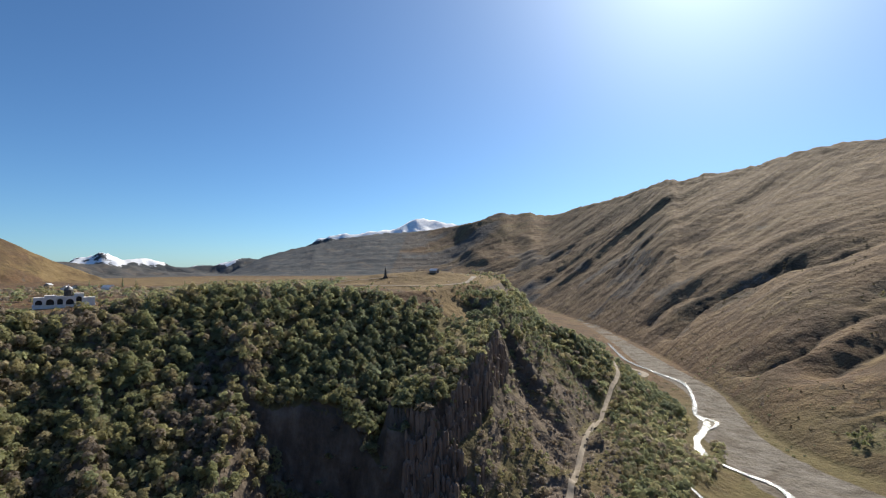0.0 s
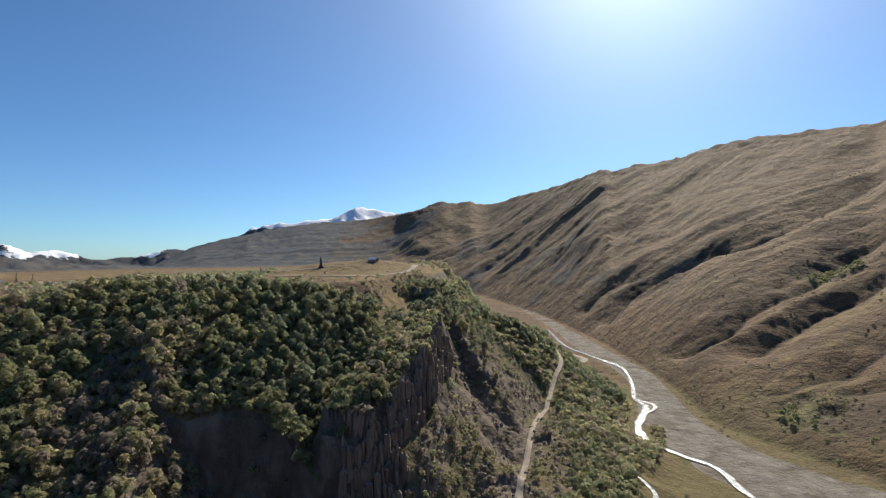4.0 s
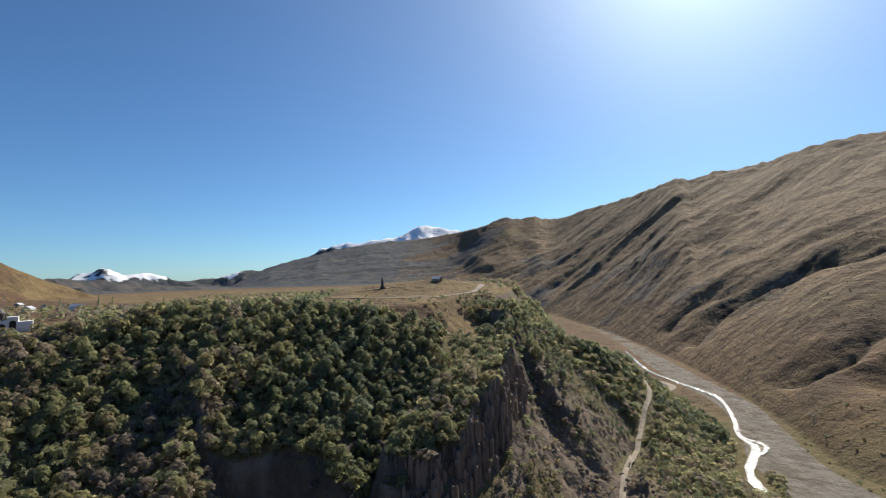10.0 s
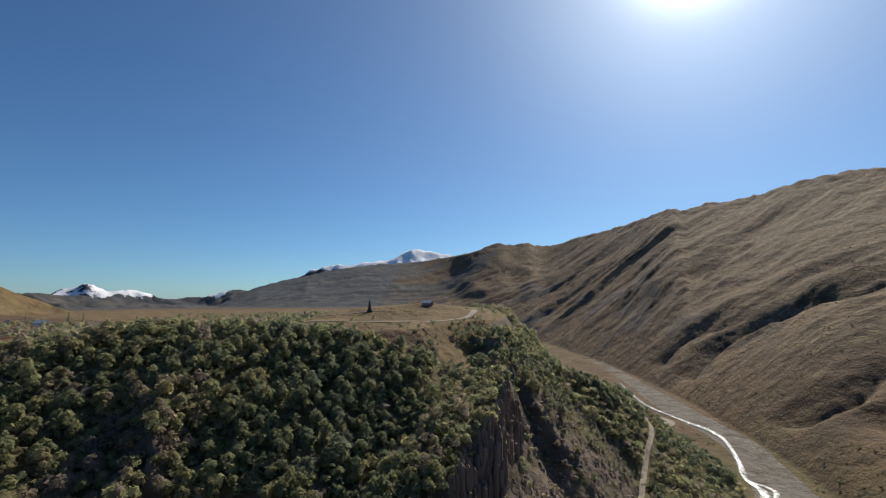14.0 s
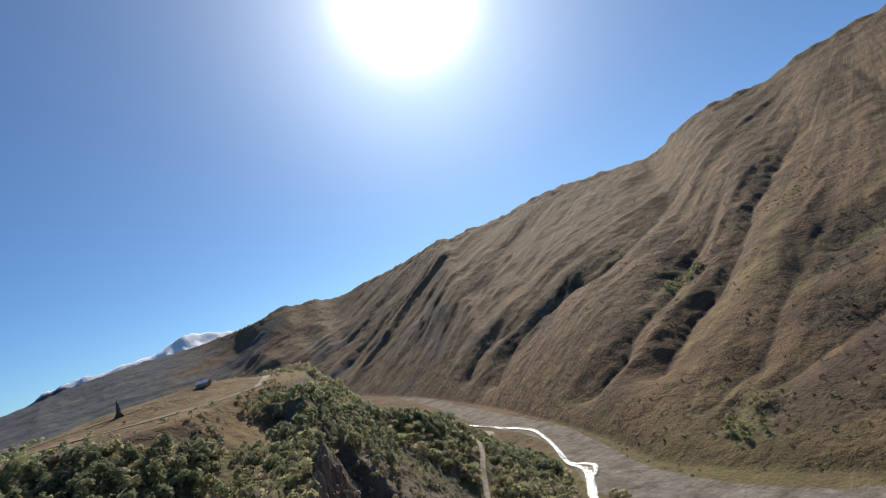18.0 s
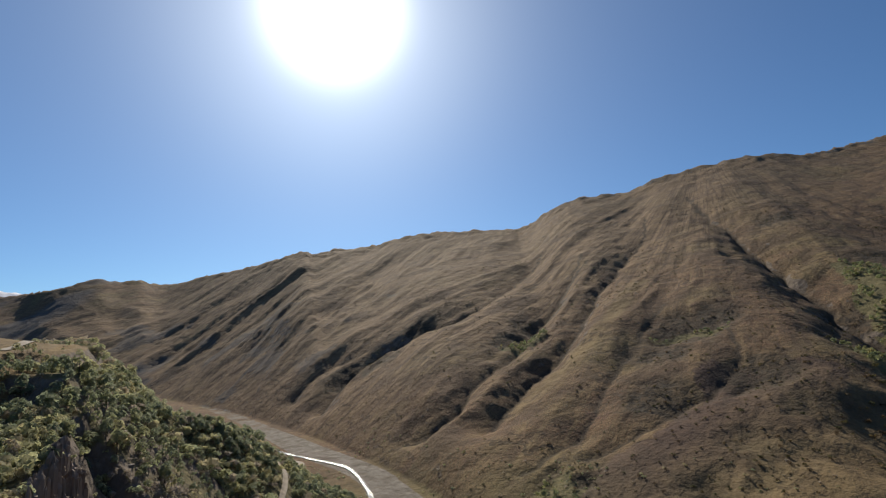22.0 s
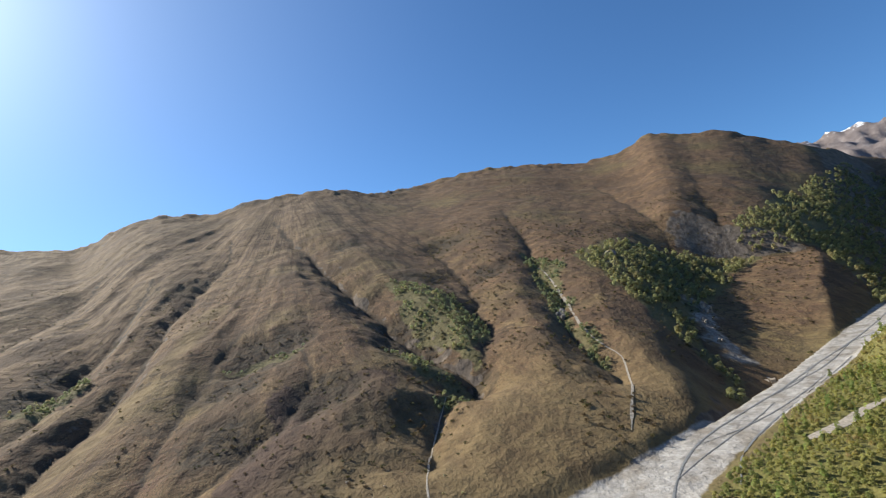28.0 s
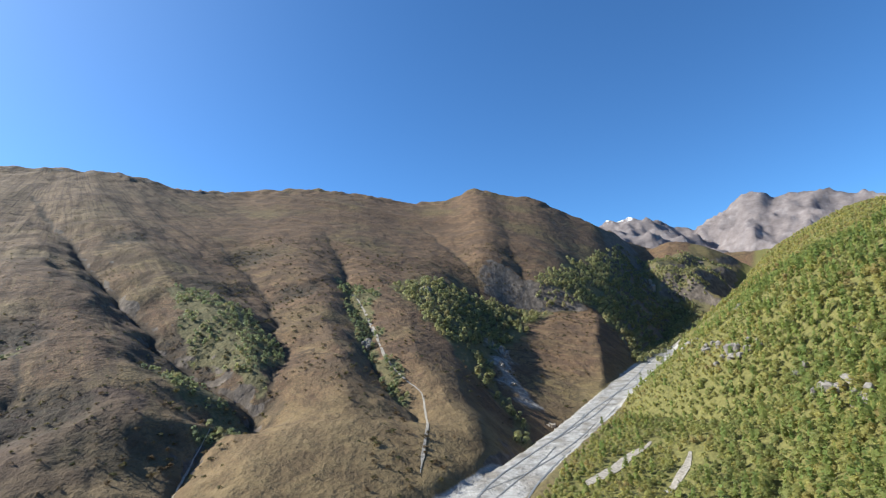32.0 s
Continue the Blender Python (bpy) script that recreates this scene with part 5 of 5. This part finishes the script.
# ---- buildings and vehicles ----
def arched_wall(root, cx, cy, w, h, depth, aw, ah):
    """A white block with an arched recess in its front, and dark glazing inside it."""
    bm = bmesh.new()
    slab(bm, [(cx + w / 2, 0), (cx + w / 2, h), (cx - w / 2, h), (cx - w / 2, 0)] + [(cx - x, z) for x, z in arch(aw, ah)][:], cy, cy + 1.2)
    box(bm, cx, cy + 1.2 + depth / 2, h / 2, w, depth, h)
    wall = part("wall", bm, WHITE, root)
    bm = bmesh.new()
    slab(bm, [(cx + x * 0.98, z * 0.98) for x, z in arch(aw, ah)], cy + 0.7, cy + 1.1)
    part("window", bm, DARK, wall)
    bm = bmesh.new()
    box(bm, cx, cy + 0.6 + depth / 2, h + 0.2, w + 0.4, depth + 1.4, 0.4, 0.08)
    part("cornice", bm, WHITE, wall)


def monastery(x, y, turn):
    root = thing("monastery", x, y, height(x, y) + 2.2, turn, "white stepped church building with arches and a dark dome", "church")
    for cx, cy, w, h, aw, ah in ((-22, 1, 9, 7.5, 6, 5.2), (-12.5, 0, 10, 9.6, 7, 6.2), (-4, 2.5, 6.5, 8.6, 5, 6.5), (4.5, 0, 11, 8.4, 7, 6.0), (12.5, 1.5, 8, 11.5, 6, 8.5)):
        arched_wall(root, cx, cy, w, h, 11, aw, ah)
    bm = bmesh.new()
    box(bm, 21, 5, 3.7, 12, 10, 7.4, 0.15)
    part("wing", bm, WHITE, root)
    bm = bmesh.new()
    bmesh.ops.create_cone(bm, cap_ends=True, segments=12, radius1=3.8, radius2=3.8, depth=7, matrix=Matrix.Translation((3, 7, 12)))
    drum = part("drum", bm, DARKSTONE, root, "dark stone drum")
    for k in range(6):
        a = k * math.pi / 3
        bm = bmesh.new()
        box(bm, 3 + 3.75 * math.cos(a), 7 + 3.75 * math.sin(a), 12.2, 0.7, 0.7, 3.4)
        part("window", bm, DARK, drum)
    bm = bmesh.new()
    bmesh.ops.create_cone(bm, cap_ends=True, segments=12, radius1=4.4, radius2=0.15, depth=4.6, matrix=Matrix.Translation((3, 7, 17.8)))
    dome = part("dome", bm, SLATE, root, "grey cone-shaped roof")
    bm = bmesh.new()
    box(bm, 3, 7, 20.8, 0.16, 0.16, 1.8)
    box(bm, 3, 7, 21.1, 0.8, 0.16, 0.16)
    part("cross", bm, TIN, dome)
    bm = bmesh.new()
    box(bm, 0, 7.5, -4, 55, 13, 8.0, 0.2)
    part("plinth", bm, WHITE, root)
    root.scale = (0.66,) * 3


def house(name, x, y, turn, w, l, h, walls, roofs, label, lift=0.0):
    root = thing(name, x, y, height(x, y) - 0.3 + lift, turn, label, "house")
    bm = bmesh.new()
    slab(bm, [(-w / 2, 0), (w / 2, 0), (w / 2, h), (0, h + w * 0.3), (-w / 2, h)], -l / 2, l / 2)
    wall = part("wall", bm, walls, root)
    for s in (-1, 1):
        bm = bmesh.new()
        e = w / 2 + 0.5
        slab(bm, [(0, h + w * 0.3 + 0.05), (s * e, h - 0.3 + 0.05), (s * e, h - 0.05), (0, h + w * 0.3 + 0.35)], -l / 2 - 0.5, l / 2 + 0.5)
        part("roof", bm, roofs, root)
    for k in range(3):
        bm = bmesh.new()
        box(bm, w / 2 + 0.02, -l / 3 + k * l / 3, h * 0.55, 0.12, 1.0, 1.2)
        part("window", bm, DARK, wall)
    bm = bmesh.new()
    box(bm, 0, -l / 2 - 0.02, 1.05, 1.0, 0.12, 2.1)
    part("door", bm, DARKSTONE, wall)


def car(x, y, turn, paint, label, size=1.0):
    root = thing("car", x, y, height(x, y) + 0.75, turn, label, "car", "cars at the bend")
    bm = bmesh.new()
    slab(bm, [(-2.2, 0.35), (2.2, 0.35), (2.25, 0.8), (1.2, 1.0), (0.6, 1.55), (-1.6, 1.6), (-2.1, 1.0)], -0.9, 0.9)
    bmesh.ops.bevel(bm, geom=bm.edges[:], offset=0.08, segments=2, affect="EDGES")
    body = part("body", bm, paint, root)
    bm = bmesh.new()
    slab(bm, [(1.08, 1.03), (0.56, 1.48), (-1.5, 1.52), (-1.85, 1.03)], -0.92, 0.92)
    part("window", bm, DARK, body)
    for sx in (-1.4, 1.4):
        for sy in (-0.85, 0.85):
            bm = bmesh.new()
            bmesh.ops.create_cone(bm, cap_ends=True, segments=14, radius1=0.36, radius2=0.36, depth=0.24, matrix=Matrix.Translation((sx, sy, 0.36)) @ Matrix.Rotation(math.pi / 2, 4, "X"))
            part("wheel", bm, RUBBER, root)
    root.scale = (size,) * 3


monastery(-272, 355, 38)
house("hut", -10, 556, 60, 6, 9, 2.6, WALLSTONE, TIN, "low hut with a white tin roof on the meadow")
house("farmhouse", -432, 566, 20, 8, 12, 4, WHITE, TIN, "white farmhouse with a tin roof on the plain")
house("farmhouse", -400, 590, 75, 8, 14, 3.5, WHITE, TIN, "long white shed on the plain")
house("farmhouse", -480, 644, 40, 7, 10, 4, WHITE, SLATE, "white farmhouse with a slate roof on the plain")
house("farmhouse", -560, 700, 10, 7, 9, 4, WALLSTONE, TIN, "stone farmhouse with a tin roof on the plain")
house("farmhouse", -235, 505, 30, 6, 8, 3, WHITE, TIN, "small white cottage among meadow bushes")
house("hut", -178, 498, 70, 4, 6, 2.4, WALLSTONE, TIN, "small stone hut on the meadow")
car(291, 735, 60, PAINTW, "white van parked on the gravel bend", 1.3)
car(284, 768, 100, PAINTD, "dark car on the gravel bend")

tower = thing("tower", -63, 540, height(-63, 540) - 0.3, 15, "dark slender stone tower on a stepped base", "tower")
bm = bmesh.new()
box(bm, 0, 0, 0.8, 5.0, 5.0, 1.6, 0.12)
box(bm, 0, 0, 2.2, 3.4, 3.4, 1.4, 0.1)
part("base", bm, DARKSTONE, tower)
bm = bmesh.new()
bmesh.ops.create_cone(bm, cap_ends=True, segments=4, radius1=1.5, radius2=0.8, depth=7, matrix=Matrix.Translation((0, 0, 6.2)))
part("shaft", bm, DARKSTONE, tower)
bm = bmesh.new()
bmesh.ops.create_cone(bm, cap_ends=True, segments=4, radius1=1.2, radius2=0.05, depth=2.6, matrix=Matrix.Translation((0, 0, 10.9)))
part("cap", bm, SLATE, tower)

ruin = thing("ruin", 682, -140, height(682, -140) - 0.2, 25, "roofless ruin of pale stone walls on the pasture", "ruin")
rg_ = random.Random(4)
for cx, cy, sx, sy in ((-5, 0, 0.8, 8), (5, 0, 0.8, 8), (0, -4, 10, 0.8), (0, 4, 6, 0.8), (12, 3, 6, 0.7), (10, -5, 0.7, 6)):
    bm = bmesh.new()
    h = rg_.uniform(1.4, 3.0)
    n = 6
    top = [(-max(sx, sy) / 2 + max(sx, sy) * k / n, h * rg_.uniform(0.6, 1.1)) for k in range(n + 1)]
    slab(bm, [(-max(sx, sy) / 2, -1.5)] + [(max(sx, sy) / 2, -1.5)] + top[::-1], -0.35, 0.35)
    if sy > sx:
        bmesh.ops.rotate(bm, verts=bm.verts, matrix=Matrix.Rotation(math.pi / 2, 3, "Z"))
    bmesh.ops.translate(bm, verts=bm.verts, vec=(cx, cy, 0))
    part("wall", bm, WALLSTONE, ruin)


def poplar(x, y, h, label):
    root = thing("poplar", x, y, height(x, y) - 0.2, 0, label, "tree", "dark trees on the plain")
    bm = bmesh.new()
    bmesh.ops.create_cone(bm, cap_ends=True, segments=6, radius1=0.3, radius2=0.1, depth=h * 0.5, matrix=Matrix.Translation((0, 0, h * 0.25)))
    part("trunk", bm, BARK, root)
    q = spruce(np.random.default_rng(int(h * 10 - x)), 170) * (h, h, h)
    q[:, :, :2] *= 0.95
    ob = new("crown", quads_mesh("crown", q, 0.05, LEAVES))
    ob.parent = root


for x, y, h in ((-158, 522, 9), (-246, 560, 12), (-335, 640, 11), (-455, 700, 13), (-463, 712, 11), (-430, 690, 12), (-120, 556, 6), (-128, 562, 7), (-470, 655, 12), (-378, 610, 8)):
    poplar(x, y, h, "dark slender tree standing on the plain")
